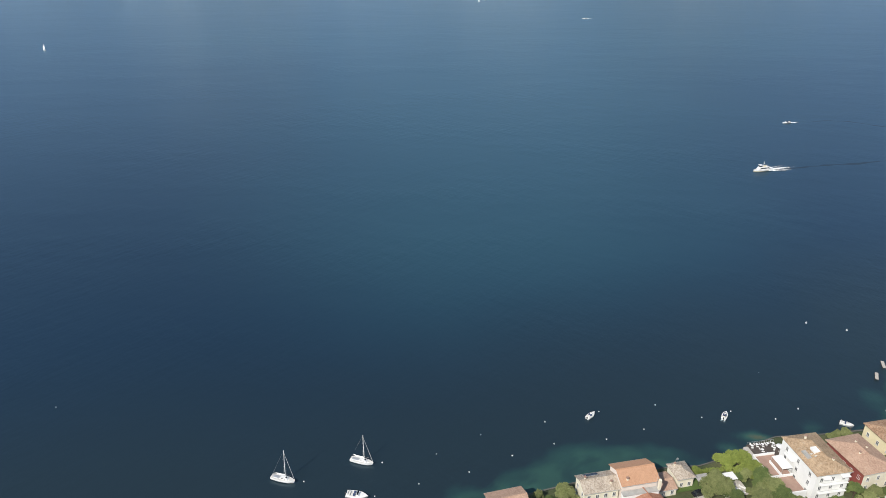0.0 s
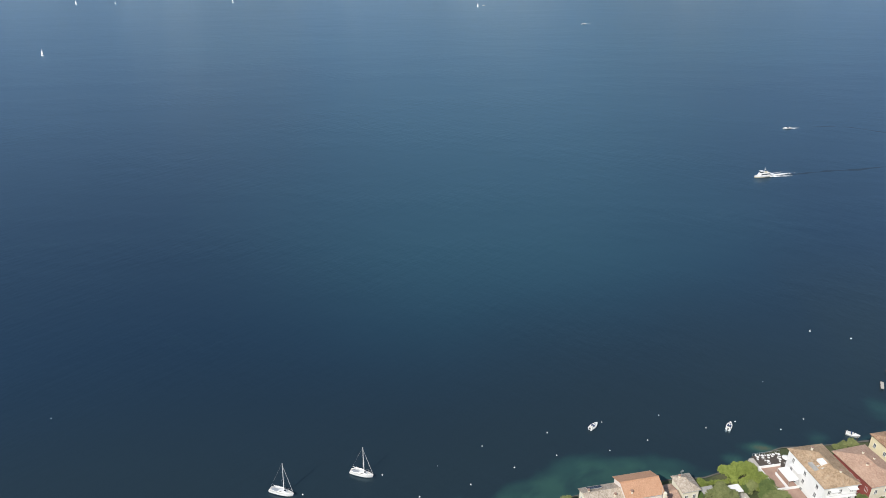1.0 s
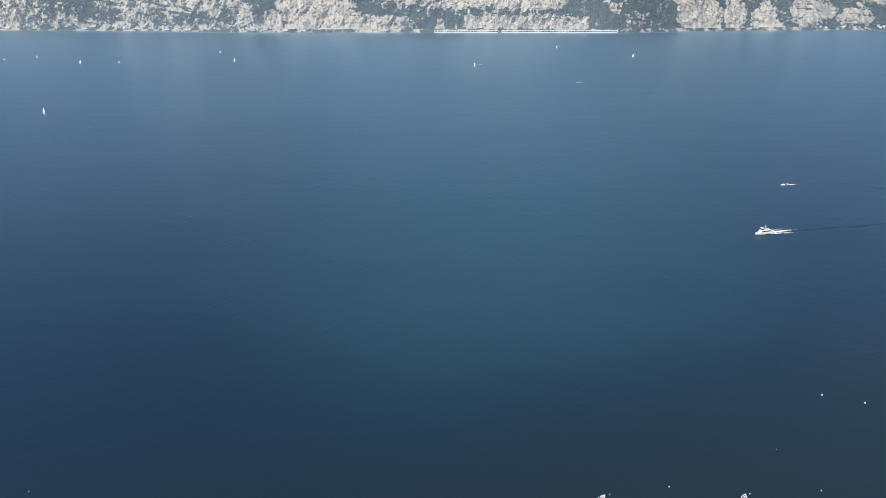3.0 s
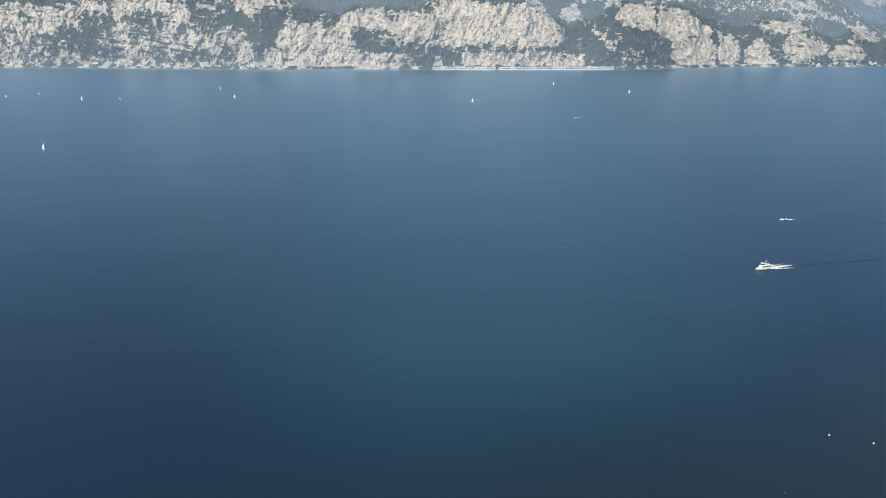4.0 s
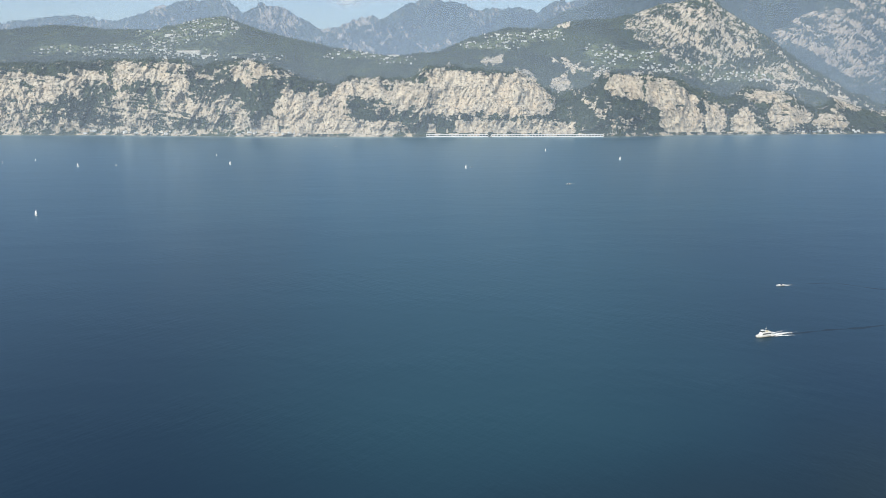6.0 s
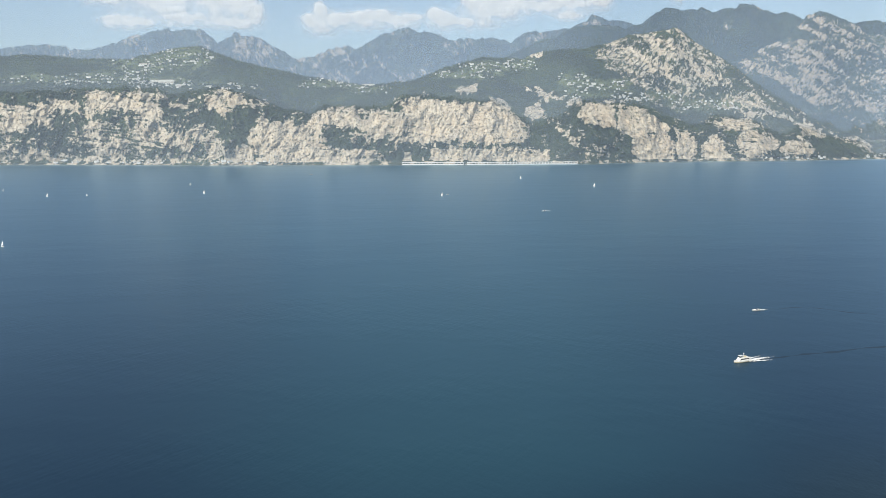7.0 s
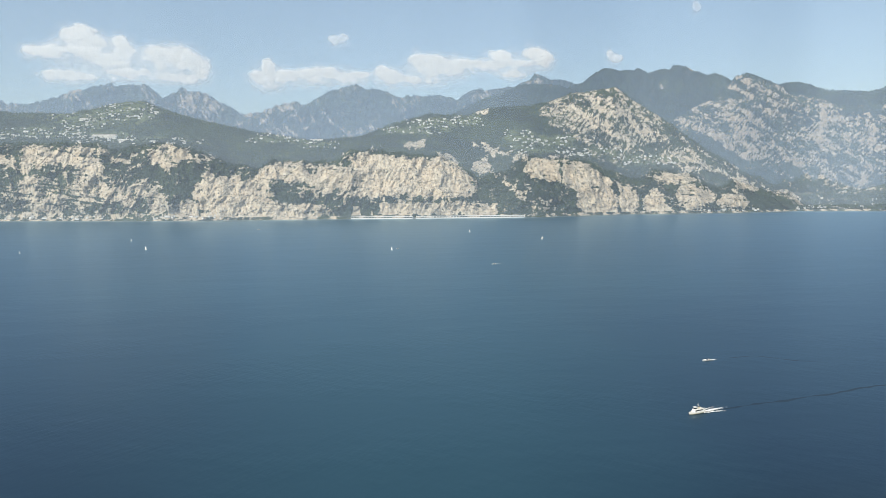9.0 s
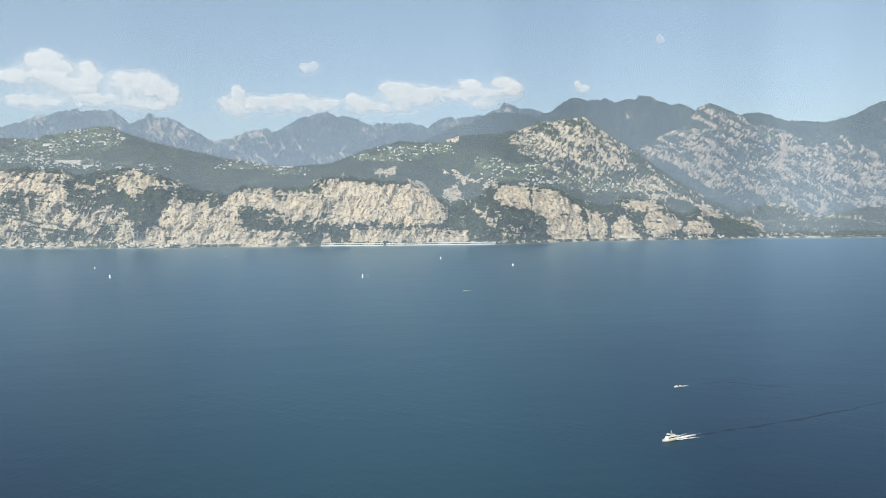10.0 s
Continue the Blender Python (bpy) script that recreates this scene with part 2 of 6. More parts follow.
# ---- mesh helpers ----
def grid_mesh(name, X, Y, Z, mat, attrs=None, smooth_faces=True):
    """A sheet from three arrays of one shape (rows, columns)."""
    r, c = X.shape
    verts = np.stack([X, Y, Z], -1).reshape(-1, 3)
    i = (np.arange(r - 1)[:, None] * c + np.arange(c - 1)[None, :]).ravel()
    faces = np.stack([i, i + 1, i + c + 1, i + c], -1)
    me = bpy.data.meshes.new(name)
    me.vertices.add(len(verts))
    me.vertices.foreach_set("co", verts.ravel())
    me.loops.add(faces.size)
    me.loops.foreach_set("vertex_index", faces.ravel())
    me.polygons.add(len(faces))
    me.polygons.foreach_set("loop_start", np.arange(len(faces)) * 4)
    me.update(calc_edges=True)
    me.polygons.foreach_set("use_smooth", np.full(len(faces), smooth_faces))
    for key, arr in (attrs or {}).items():
        a = me.attributes.new(key, "FLOAT", "POINT")
        a.data.foreach_set("value", np.asarray(arr, np.float32).ravel())
    me.materials.append(mat)
    return me


def knots(pairs, u):
    """A profile through a few points, given in thousandths."""
    p = np.array(pairs, float) / 1000
    return np.interp(u, p[:, 0], p[:, 1])


EYE = (-2.0, 34.0, 150.0)      # the viewpoint from which bearings and heights of the ridges are told

# Ridges: bearing (x over y) and height (rise over y) from the viewpoint, in thousandths.
RANGE_A = [(-640, 100), (-574, 106), (-517, 112), (-484, 110), (-451, 104), (-421, 111), (-406, 117), (-383, 124), (-368, 125), (-358, 130), (-337, 134), (-328, 129), (-315, 132), (-303, 133), (-292, 133), (-281, 126), (-270, 117), (-258, 120), (-248, 127), (-240, 129), (-231, 123), (-221, 121), (-210, 122), (-201, 115), (-186, 106), (-175, 99), (-163, 93), (-139, 97), (-124, 100), (-108, 107), (-88, 110), (-76, 105), (-53, 96)]
RANGE_B = [(-163, 88), (-124, 93), (-92, 100), (-80, 105), (-60, 115), (-44, 125), (-28, 129), (-16, 134), (-8, 136), (0, 134), (12, 128), (20, 130), (40, 126), (56, 118), (76, 120), (93, 118), (101, 120), (125, 114), (142, 112), (166, 101)]
RANGE_C = [(68, 112), (101, 119), (113, 123), (125, 119), (142, 115), (154, 124), (166, 131), (183, 130), (212, 132), (224, 134), (237, 139), (249, 145), (257, 153), (265, 151), (282, 144), (299, 145), (316, 139), (342, 125)]
HILL_E = [(117, 88), (142, 100), (183, 119), (208, 125), (220, 133), (232, 138), (266, 140), (291, 139), (308, 134), (351, 117)]
RIDGE_F = [(266, 113), (300, 129), (316, 137), (329, 140), (349, 155), (362, 162), (387, 160), (409, 161), (415, 164), (430, 157), (443, 161), (465, 161), (470, 167), (481, 169), (495, 165), (504, 159), (512, 160), (521, 156), (539, 157), (552, 152), (565, 147), (610, 142), (637, 141), (650, 144), (681, 145), (699, 140), (718, 134), (762, 132), (794, 132), (842, 145), (889, 166), (967, 180)]
SLOPE_G = [(380, 55), (409, 68), (471, 85), (506, 106), (538, 117), (560, 141), (573, 155), (588, 159), (609, 154), (638, 141), (662, 128), (709, 120), (757, 108), (823, 113), (894, 104), (1020, 98)]
FRONT_CREST = [(-640, 90), (-588, 95), (-531, 100), (-461, 93), (-396, 93), (-362, 101), (-332, 109), (-295, 111), (-273, 101), (-239, 90), (-186, 77), (-148, 67), (-62, 57), (2, 63), (51, 83), (101, 96), (159, 94), (180, 103), (218, 108), (252, 109), (286, 117), (311, 126), (346, 130), (381, 137), (399, 126), (435, 102), (471, 81), (517, 48), (583, 8), (689, -34), (831, -16), (1020, 12)]
PLATEAU = [(-640, 62), (-484, 62), (-375, 64), (-264, 61), (-188, 46), (-62, 39), (2, 49), (100, 45), (159, 26), (243, 39), (348, 34), (437, 21), (519, 8), (593, -12), (689, -43), (833, -41), (1020, -40)]
CLIFF_TOP = [(-640, 40), (-592, 41), (-486, 43), (-457, 46), (-354, 46), (-344, 36), (-295, 43), (-264, 49), (-230, 39), (-212, 24), (-174, 8), (-150, 1), (-126, 19), (-31, 21), (-14, 41), (51, 36), (100, 27), (117, 33), (142, 14), (171, -11), (218, -1), (244, 29), (295, 26), (339, 20), (370, 0), (420, -15), (446, 3), (501, 0), (548, -27), (574, -5), (612, -19), (669, -28), (694, -48), (833, -48), (1020, -50)]
SHORE_FAR = [(-640, 2900), (-485, 2850), (-269, 2705), (-33, 2672), (83, 2642), (244, 2624), (394, 2736), (577, 2755), (690, 2821), (826, 2741), (1020, 2780)]
# Bare rock faces of the far shore: bareness, kind of edge, outline (bearing and height).
FACES = []


def bare_face(bare, edge, *outline):
    FACES.append((bare / 100, edge, np.array(outline, float) / 1000))


bare_face(84, 1, (-461, 36), (-449, 46), (-413, 46), (-369, 47), (-356, 41), (-352, 16), (-368, 2), (-385, 16), (-407, 24), (-440, 21), (-455, 17))
bare_face(74, 1, (-529, 31), (-486, 36), (-468, 34), (-464, 17), (-481, 3), (-531, 2))
bare_face(74, 1, (-660, 28), (-600, 37), (-560, 34), (-529, 31), (-531, 2), (-590, -4), (-660, 2))
bare_face(56, 2, (-660, -6), (-560, 2), (-474, -6), (-477, -49), (-660, -49))
bare_face(62, 1, (-351, 41), (-329, 32), (-306, 39), (-322, 24), (-344, 20))
bare_face(72, 1, (-302, 41), (-264, 49), (-230, 39), (-210, 31), (-212, 16), (-242, 24), (-265, 17), (-292, 25))
bare_face(57, 2, (-474, -6), (-444, 9), (-401, 5), (-341, 16), (-274, -8), (-269, -51), (-477, -49))
bare_face(66, 1, (-387, -19), (-379, 1), (-353, 1), (-346, -19), (-369, -27))
bare_face(85, 1, (-232, -8), (-216, 12), (-174, 9), (-159, -9), (-151, -29), (-144, -55), (-215, -54), (-229, -24))
bare_face(78, 1, (-273, -54), (-260, -36), (-241, -30), (-223, -54))
bare_face(76, 1, (-149, -9), (-126, 19), (-111, 7), (-131, -21), (-117, -56), (-144, -55), (-153, -25))
bare_face(74, 1, (-130, 15), (-110, 23), (-71, 19), (-15, 19), (17, -18), (-16, -28), (-64, -21), (-103, -9), (-123, -1))
bare_face(58, 1, (-112, -37), (-64, -25), (-32, -57), (-113, -56))
bare_face(92, 1, (-22, 35), (2, 41), (43, 37), (84, 29), (125, 35), (154, 6), (171, -15), (150, -27), (83, -23), (17, -25), (-7, -10), (-11, 19))
bare_face(60, 1, (25, -30), (100, -29), (175, -40), (201, -57), (50, -53))
bare_face(66, 1, (163, -40), (201, -41), (210, -57), (163, -54))
bare_face(90, 1, (244, 14), (256, 29), (295, 28), (296, 1), (257, -2))
bare_face(86, 1, (299, 26), (339, 17), (375, -2), (380, -11), (357, -11), (327, -21), (300, -3))
bare_face(90, 1, (327, -25), (357, -12), (380, -17), (387, -30), (387, -55), (340, -57), (330, -42))
bare_face(90, 1, (387, -9), (406, -11), (420, -26), (423, -56), (393, -55), (392, -30))
bare_face(88, 1, (428, -26), (447, -17), (470, -39), (475, -55), (429, -56))
bare_face(74, 1, (446, 4), (496, 6), (515, -5), (483, -9), (451, -9))
bare_face(80, 1, (474, -26), (487, -9), (529, -22), (546, -27), (521, -50), (498, -46))
bare_face(66, 1, (552, -36), (575, -18), (613, -45), (567, -51))
bare_face(76, 1, (574, -3), (603, -10), (608, -19), (580, -18))
bare_face(62, 1, (627, -21), (669, -23), (689, -46), (674, -34), (641, -30))
bare_face(78, 1, (67, 49), (92, 55), (99, 49), (80, 44))
bare_face(72, 1, (165, 18), (184, 22), (191, 10), (174, 7))
bare_face(66, 1, (222, -10), (248, -24), (257, -35), (240, -28))
bare_face(68, 1, (175, 55), (218, 40), (248, 34), (244, 26), (201, 39))
bare_face(78, 1, (159, 104), (186, 102), (184, 94), (167, 96))
bare_face(51, 3, (269, 97), (303, 128), (346, 130), (381, 135), (399, 122), (435, 93), (472, 60), (392, 45), (304, 65))
bare_face(62, 2, (445, 34), (486, 48), (509, 34), (546, 12), (519, 11), (473, 28))
bare_face(44, 3, (244, -16), (270, -29), (305, -54), (253, -57))

bare_face(80, 1, (-578, 24), (-568, 32), (-548, 30), (-538, 21), (-534, -1), (-545, -10), (-564, -5), (-577, -1))
bare_face(74, 1, (-523, 30), (-492, 38), (-467, 36), (-464, 15), (-479, 10), (-498, 16), (-494, -1), (-507, -9), (-517, 7))
bare_face(82, 1, (-458, 46), (-412, 47), (-356, 46), (-360, 24), (-397, 22), (-422, 24), (-442, 22), (-455, 13), (-461, 26))
bare_face(66, 1, (-397, 14), (-358, 21), (-354, -2), (-370, -19), (-389, -5))
bare_face(60, 1, (-463, -5), (-409, -8), (-401, -29), (-452, -35), (-468, -25))
bare_face(84, 1, (-228, -2), (-203, 2), (-171, -2), (-158, -22), (-153, -52), (-226, -55), (-218, -26))
bare_face(80, 1, (-271, -52), (-258, -38), (-240, -34), (-228, -52))
bare_face(76, 1, (-126, 21), (-106, 25), (-73, 17), (-29, 15), (-11, -3), (-46, -15), (-78, -11), (-126, 6))
bare_face(72, 1, (-159, -2), (-134, 15), (-127, -2), (-123, -30), (-95, -35), (-63, -53), (-149, -55))
bare_face(78, 1, (20, -32), (85, -29), (147, -36), (201, -42), (206, -54), (36, -53))
bare_face(70, 1, (165, 22), (187, 24), (194, 13), (175, 8))
bare_face(76, 1, (216, -8), (231, -12), (250, -17), (248, -28), (233, -25))
bare_face(74, 1, (165, 54), (198, 44), (235, 30), (233, 27), (203, 35), (166, 48))
ROCKY_SLOPE = np.array(((459, 96), (515, 112), (554, 118), (559, 143), (587, 160), (627, 146), (655, 139), (710, 122), (756, 111), (812, 99), (888, 82), (944, 4), (776, -21), (692, 3), (618, 24), (554, 46), (509, 66)), float) / 1000
# Wooded hollows and ledges among the cliffs.
HOLLOWS = []


def wooded_hollow(*outline):
    HOLLOWS.append(np.array(outline, float) / 1000)


wooded_hollow((-579, -13), (-545, -7), (-504, -3), (-469, -9), (-473, -33), (-516, -38), (-564, -36), (-583, -29))
wooded_hollow((-444, 21), (-426, 24), (-407, 18), (-394, 10), (-399, -1), (-420, -1), (-444, 5))
wooded_hollow((-500, 15), (-480, 18), (-465, 7), (-465, -11), (-477, -14), (-492, -1))
wooded_hollow((-353, 22), (-325, 20), (-296, 23), (-294, 10), (-311, -6), (-331, -19), (-349, -11), (-353, 6))
wooded_hollow((-246, 23), (-228, 26), (-216, 15), (-220, 6), (-239, 6))
wooded_hollow((-126, 2), (-106, 2), (-94, -7), (-72, -14), (-46, -15), (-13, -17), (-9, -28), (-42, -27), (-87, -30), (-118, -26), (-127, -12))
wooded_hollow((-39, -37), (-12, -35), (-10, -53), (-38, -54))
wooded_hollow((-379, -33), (-298, -31), (-300, -39), (-372, -41))
wooded_hollow((-604, 21), (-584, 27), (-573, 16), (-578, 10), (-597, 17))
wooded_hollow((-422, 44), (-365, 38), (-356, 28), (-390, 30))


def outside(U, E, outline):
    """How far each point lies outside an outline (negative inside)."""
    dist, inside = np.full(U.shape, 9.0), np.zeros(U.shape, bool)
    for (ax, ay), (bx, by) in zip(outline, np.roll(outline, -1, 0)):
        dx, dy = bx - ax, by - ay
        t = np.clip(((U - ax) * dx + (E - ay) * dy) / (dx * dx + dy * dy), 0, 1)
        dist = np.minimum(dist, np.hypot(U - ax - t * dx, E - ay - t * dy))
        cross = ((ay > E) != (by > E)) & (U < ax + (E - ay) * dx / (dy if abs(dy) > 1e-9 else 1e-9))
        inside ^= cross
    return np.where(inside, -dist, dist)


def far_shore_y(u):
    p = np.array(SHORE_FAR, float)
    return np.interp(u, p[:, 0] / 1000, p[:, 1])


def strata(X, Z, seed):
    """Slabs of rock that dip one way, in rows that run down the other way; about zero on average."""
    wx = X + 30 * (fbm(X / 90, Z / 90, None, 3, seed + 9) - 0.5)
    slab = fbm((0.80 * wx + 0.60 * Z) / 30, (0.80 * Z - 0.60 * wx) / 5.5, None, 3, seed, 0.6) - 0.5
    row = fbm((0.84 * wx - 0.54 * Z) / 80, (0.54 * wx + 0.84 * Z) / 34, None, 4, seed + 4, 0.6) - 0.5
    chip = fbm((0.5 * wx + 0.87 * Z) / 11, (0.5 * Z - 0.87 * wx) / 9, None, 3, seed + 6, 0.6) - 0.5
    return (0.7 + 1.2 * smooth(-0.1, 0.12, row)) * slab + 1.35 * row + 0.9 * chip


# Hillside villages: bearing, height, half width, half height, houses.
VILLAGES = [(-374, 82, 41, 10, 26), (-318, 94, 41, 12, 34), (-350, 60, 46, 7, 26), (-264, 55, 58, 5, 14), (-419, 66, 50, 7, 26), (-460, 60, 40, 5, 12), (-520, 66, 50, 6, 14), (-109, 59, 50, 7, 20), (-62, 50, 35, 6, 12),
            (109, 81, 41, 6, 22), (159, 84, 21, 7, 12), (76, 70, 41, 5, 16), (235, 61, 25, 10, 12), (286, 55, 33, 8, 14), (348, 38, 46, 6, 26), (428, 26, 50, 7, 26), (269, 43, 50, 7, 12)]


def crags(X, Y, Z):
    """Splintered rock: bent diagonal ribs with finer ones on them; about zero on average, low in the clefts."""
    wx = X + 34 * (fbm(X / 62, Z / 62, Y / 90, 3, 91) - 0.5)
    wz = Z + 26 * (fbm(X / 48, Z / 48, Y / 90, 3, 92) - 0.5)
    a, b = 0.86 * wx + 0.5 * wz, 0.86 * wz - 0.5 * wx
    c, d = 0.9 * wx - 0.43 * wz, 0.9 * wz + 0.43 * wx
    lean = smooth(0.42, 0.58, vnoise(X / 150, Z / 120, None, 93))
    return lean * ridged(a / 44, b / 120, Y / 150, 5, 94, 0.62) + (1 - lean) * ridged(c / 36, d / 92, Y / 150, 5, 95, 0.62) - 0.61


def front_mountain():
    u = np.linspace(-0.72, 1.0, 1500)
    ys = far_shore_y(u) + 22 * (fbm(u * 60, u * 0, None, 4, 3) - 0.5)
    et, ep, ec = knots(CLIFF_TOP, u), knots(PLATEAU, u), knots(FRONT_CREST, u)
    stations = []

    def station(y, z):
        stations.append((y, z))
    top_y = ys + 190
    top_z = EYE[2] + et * (top_y - EYE[1])
    station(ys - 14, np.full_like(u, -7))
    station(ys, np.full_like(u, 0.6))
    station(ys + 14, np.full_like(u, 8.0))
    station(ys + 60, 8 + (top_z - 8) * 0.36)
    station(ys + 120, 8 + (top_z - 8) * 0.72)
    station(top_y, top_z)
    station(ys + 460, EYE[2] + ep * (ys + 460 - EYE[1]))
    station(ys + 1000, EYE[2] + ec * (ys + 1000 - EYE[1]))
    station(ys + 1350, EYE[2] + ec * (ys + 1000 - EYE[1]) - 160)
    counts = (3, 6, 50, 52, 40, 62, 84, 8)
    Y, Z, K = [], [], []
    for s, c in enumerate(counts):
        for k in range(c + (s == len(counts) - 1)):
            f = k / c
            Y.append(stations[s][0] * (1 - f) + stations[s + 1][0] * f)
            Z.append(stations[s][1] * (1 - f) + stations[s + 1][1] * f)
            K.append(s + f)
    Y, Z, K = np.array(Y), np.array(Z), np.array(K)[:, None] * np.ones((1, len(u)))
    # soften the fold lines of the profile
    for _ in range(6):
        Z[10:-1] = (Z[9:-2] + 2 * Z[10:-1] + Z[11:]) / 4 if Z[10:-1].shape == Z[11:].shape else Z[10:-1]
    U = u[None, :] * np.ones_like(Y)
    X = EYE[0] + U * (Y - EYE[1])
    cliff = smooth(2.0, 2.5, K) * (1 - smooth(5.2, 6.0, K))
    high = smooth(5.2, 6.2, K)
    rocky_side = smooth(0.24, 0.36, U) * high
    # ribs and gullies on the faces, humps on the plateau, crags on the right-hand mountain
    ribs = ridged(X / 130, Z / 260, Y / 300, 5, 5) - 0.62
    crag = ridged((X + 0.9 * Z) / 190, (Z - 0.5 * X) / 420, Y / 260, 5, 9) - 0.6
    hump = fbm(X / 260, Y / 260, None, 5, 12) - 0.5
    bare_wall = np.zeros_like(U)
    E = (Z - EYE[2]) / (Y - EYE[1])
    for bare, kind, outline in FACES:
        if bare > 0.7:
            near = (U > outline[:, 0].min()) & (U < outline[:, 0].max()) & (E > outline[:, 1].min()) & (E < outline[:, 1].max())
            bare_wall[near] = np.maximum(bare_wall[near], 1 - smooth(-0.012, 0.0, outside(U[near], E[near], outline)))
    calm = 1 - 0.45 * bare_wall
    splinter = crags(X, Y, Z)
    Y = Y - cliff * (calm * 70 * ribs + (0.45 + 0.55 * calm) * 72 * splinter + 14 * (fbm((X + Z) / 13, (Z - X) / 11, Y / 20, 3, 47) - 0.5))
    Y = Y - cliff * calm * 16 * (np.abs(((X * 0.8 + Z * 0.5 + 30 * fbm(X / 60, Z / 60, None, 3, 53)) / 34) % 2 - 1) - 0.5) * fbm(X / 70, Z / 70, None, 2, 55) * 1.6
    Z = Z + cliff * 26 * (fbm(X / 40, Z / 40, Y / 60, 4, 21) - 0.5)
    crest = 1 - smooth(6.75, 7.0, K) * (1 - smooth(7.0, 7.2, K))
    Z = Z + high * hump * 46 * (0.35 + 0.65 * crest) + rocky_side * crag * 120 * (0.25 + 0.75 * crest)
    Z = Z + high * 9 * (fbm(X / 22, Y / 22, None, 3, 33) - 0.5)
    Z = np.where(K <= 1.0, np.minimum(Z, 0.6), Z)
    X = EYE[0] + U * (Y - EYE[1])
    E = (Z - EYE[2]) / (Y - EYE[1])
    # where rock is bare: ribs are bare, gullies and ledges are grown over
    rock = 0.17 * cliff + 0.30 * rocky_side + 0.05
    warp = 0.016 * (fbm(U * 60, E * 60, None, 4, 41) - 0.5) + 0.016 * (fbm(U * 210, E * 210, None, 4, 43) - 0.5)
    for bare, kind, outline in FACES:
        box_in = (U > outline[:, 0].min() - 0.03) & (U < outline[:, 0].max() + 0.03) & (E > outline[:, 1].min() - 0.03) & (E < outline[:, 1].max() + 0.03)
        d = outside(U[box_in], E[box_in], outline) + warp[box_in]
        rock[box_in] = np.maximum(rock[box_in], bare * (1 - smooth(-0.002, 0.002 + 0.004 * kind, d)))
    for outline in HOLLOWS:
        near = (U > outline[:, 0].min() - 0.02) & (U < outline[:, 0].max() + 0.02) & (E > outline[:, 1].min() - 0.02) & (E < outline[:, 1].max() + 0.02)
        rock[near] = rock[near] - (rock[near] - 0.28) * (1 - smooth(-0.006, 0.006, outside(U[near], E[near], outline) + 1.8 * warp[near]))
    diag = strata(X, Z, 51)
    wx = X + 16 * (fbm(X / 22, Z / 22, None, 2, 65) - 0.5)
    rough = fbm((wx + 0.5 * Z) / 26, (Z - 0.4 * wx) / 17, Y / 40, 4, 61, 0.64) - 0.5
    chip = fbm((0.8 * wx + 0.6 * Z) / 10, (0.8 * Z - 0.6 * wx) / 7, Y / 14, 3, 63, 0.6) - 0.5
    pure = smooth(0.66, 0.9, rock)
    rock = rock - 0.08 * pure + rough * (1.0 - 0.7 * rocky_side - 0.5 * pure) + chip * (0.55 - 0.15 * pure) + diag * 0.58 * rocky_side + cliff * (0.75 - 0.25 * pure) * splinter + 0.15 * cliff * ribs
    ledge = fbm(X / 120, (Z + 0.12 * X) / 9, None, 3, 71)
    rock = rock - cliff * (0.28 - 0.06 * pure) * smooth(0.58, 0.70, ledge)
    # pale chutes of scree under the great face
    chute = smooth(0.66, 0.78, vnoise(X / 13, Z / 110, None, 77)) * (U > -0.03) * (U < 0.16) * (E < -0.02)
    rock = np.maximum(rock, 0.75 * chute * smooth(0.35, 0.5, vnoise(X / 40, Z / 30, None, 79)))
    rock = np.where(K < 2.05, 0.46 + 1.9 * rough, rock)
    meadow = np.zeros_like(U)
    for cu, ce, ru, re_, _ in VILLAGES:
        d = np.hypot((U - cu / 1000) / (1.25 * ru / 1000), (E - ce / 1000) / (1.5 * re_ / 1000))
        meadow = np.maximum(meadow, 1 - smooth(0.5, 1.2, d + 1.2 * (fbm(X / 60, Z / 25, None, 3, 73) - 0.5)))
    meadow = meadow * high
    me = grid_mesh("far_shore_mountain", X, Y, Z, mat_front, {"rock": rock, "meadow": meadow})
    tagged(new("far_shore_mountain", me), "limestone cliffs and wooded plateau rising from the far shore", "mountain", kind="structure")
    return X, Y, Z, rock, K, U, E, meadow


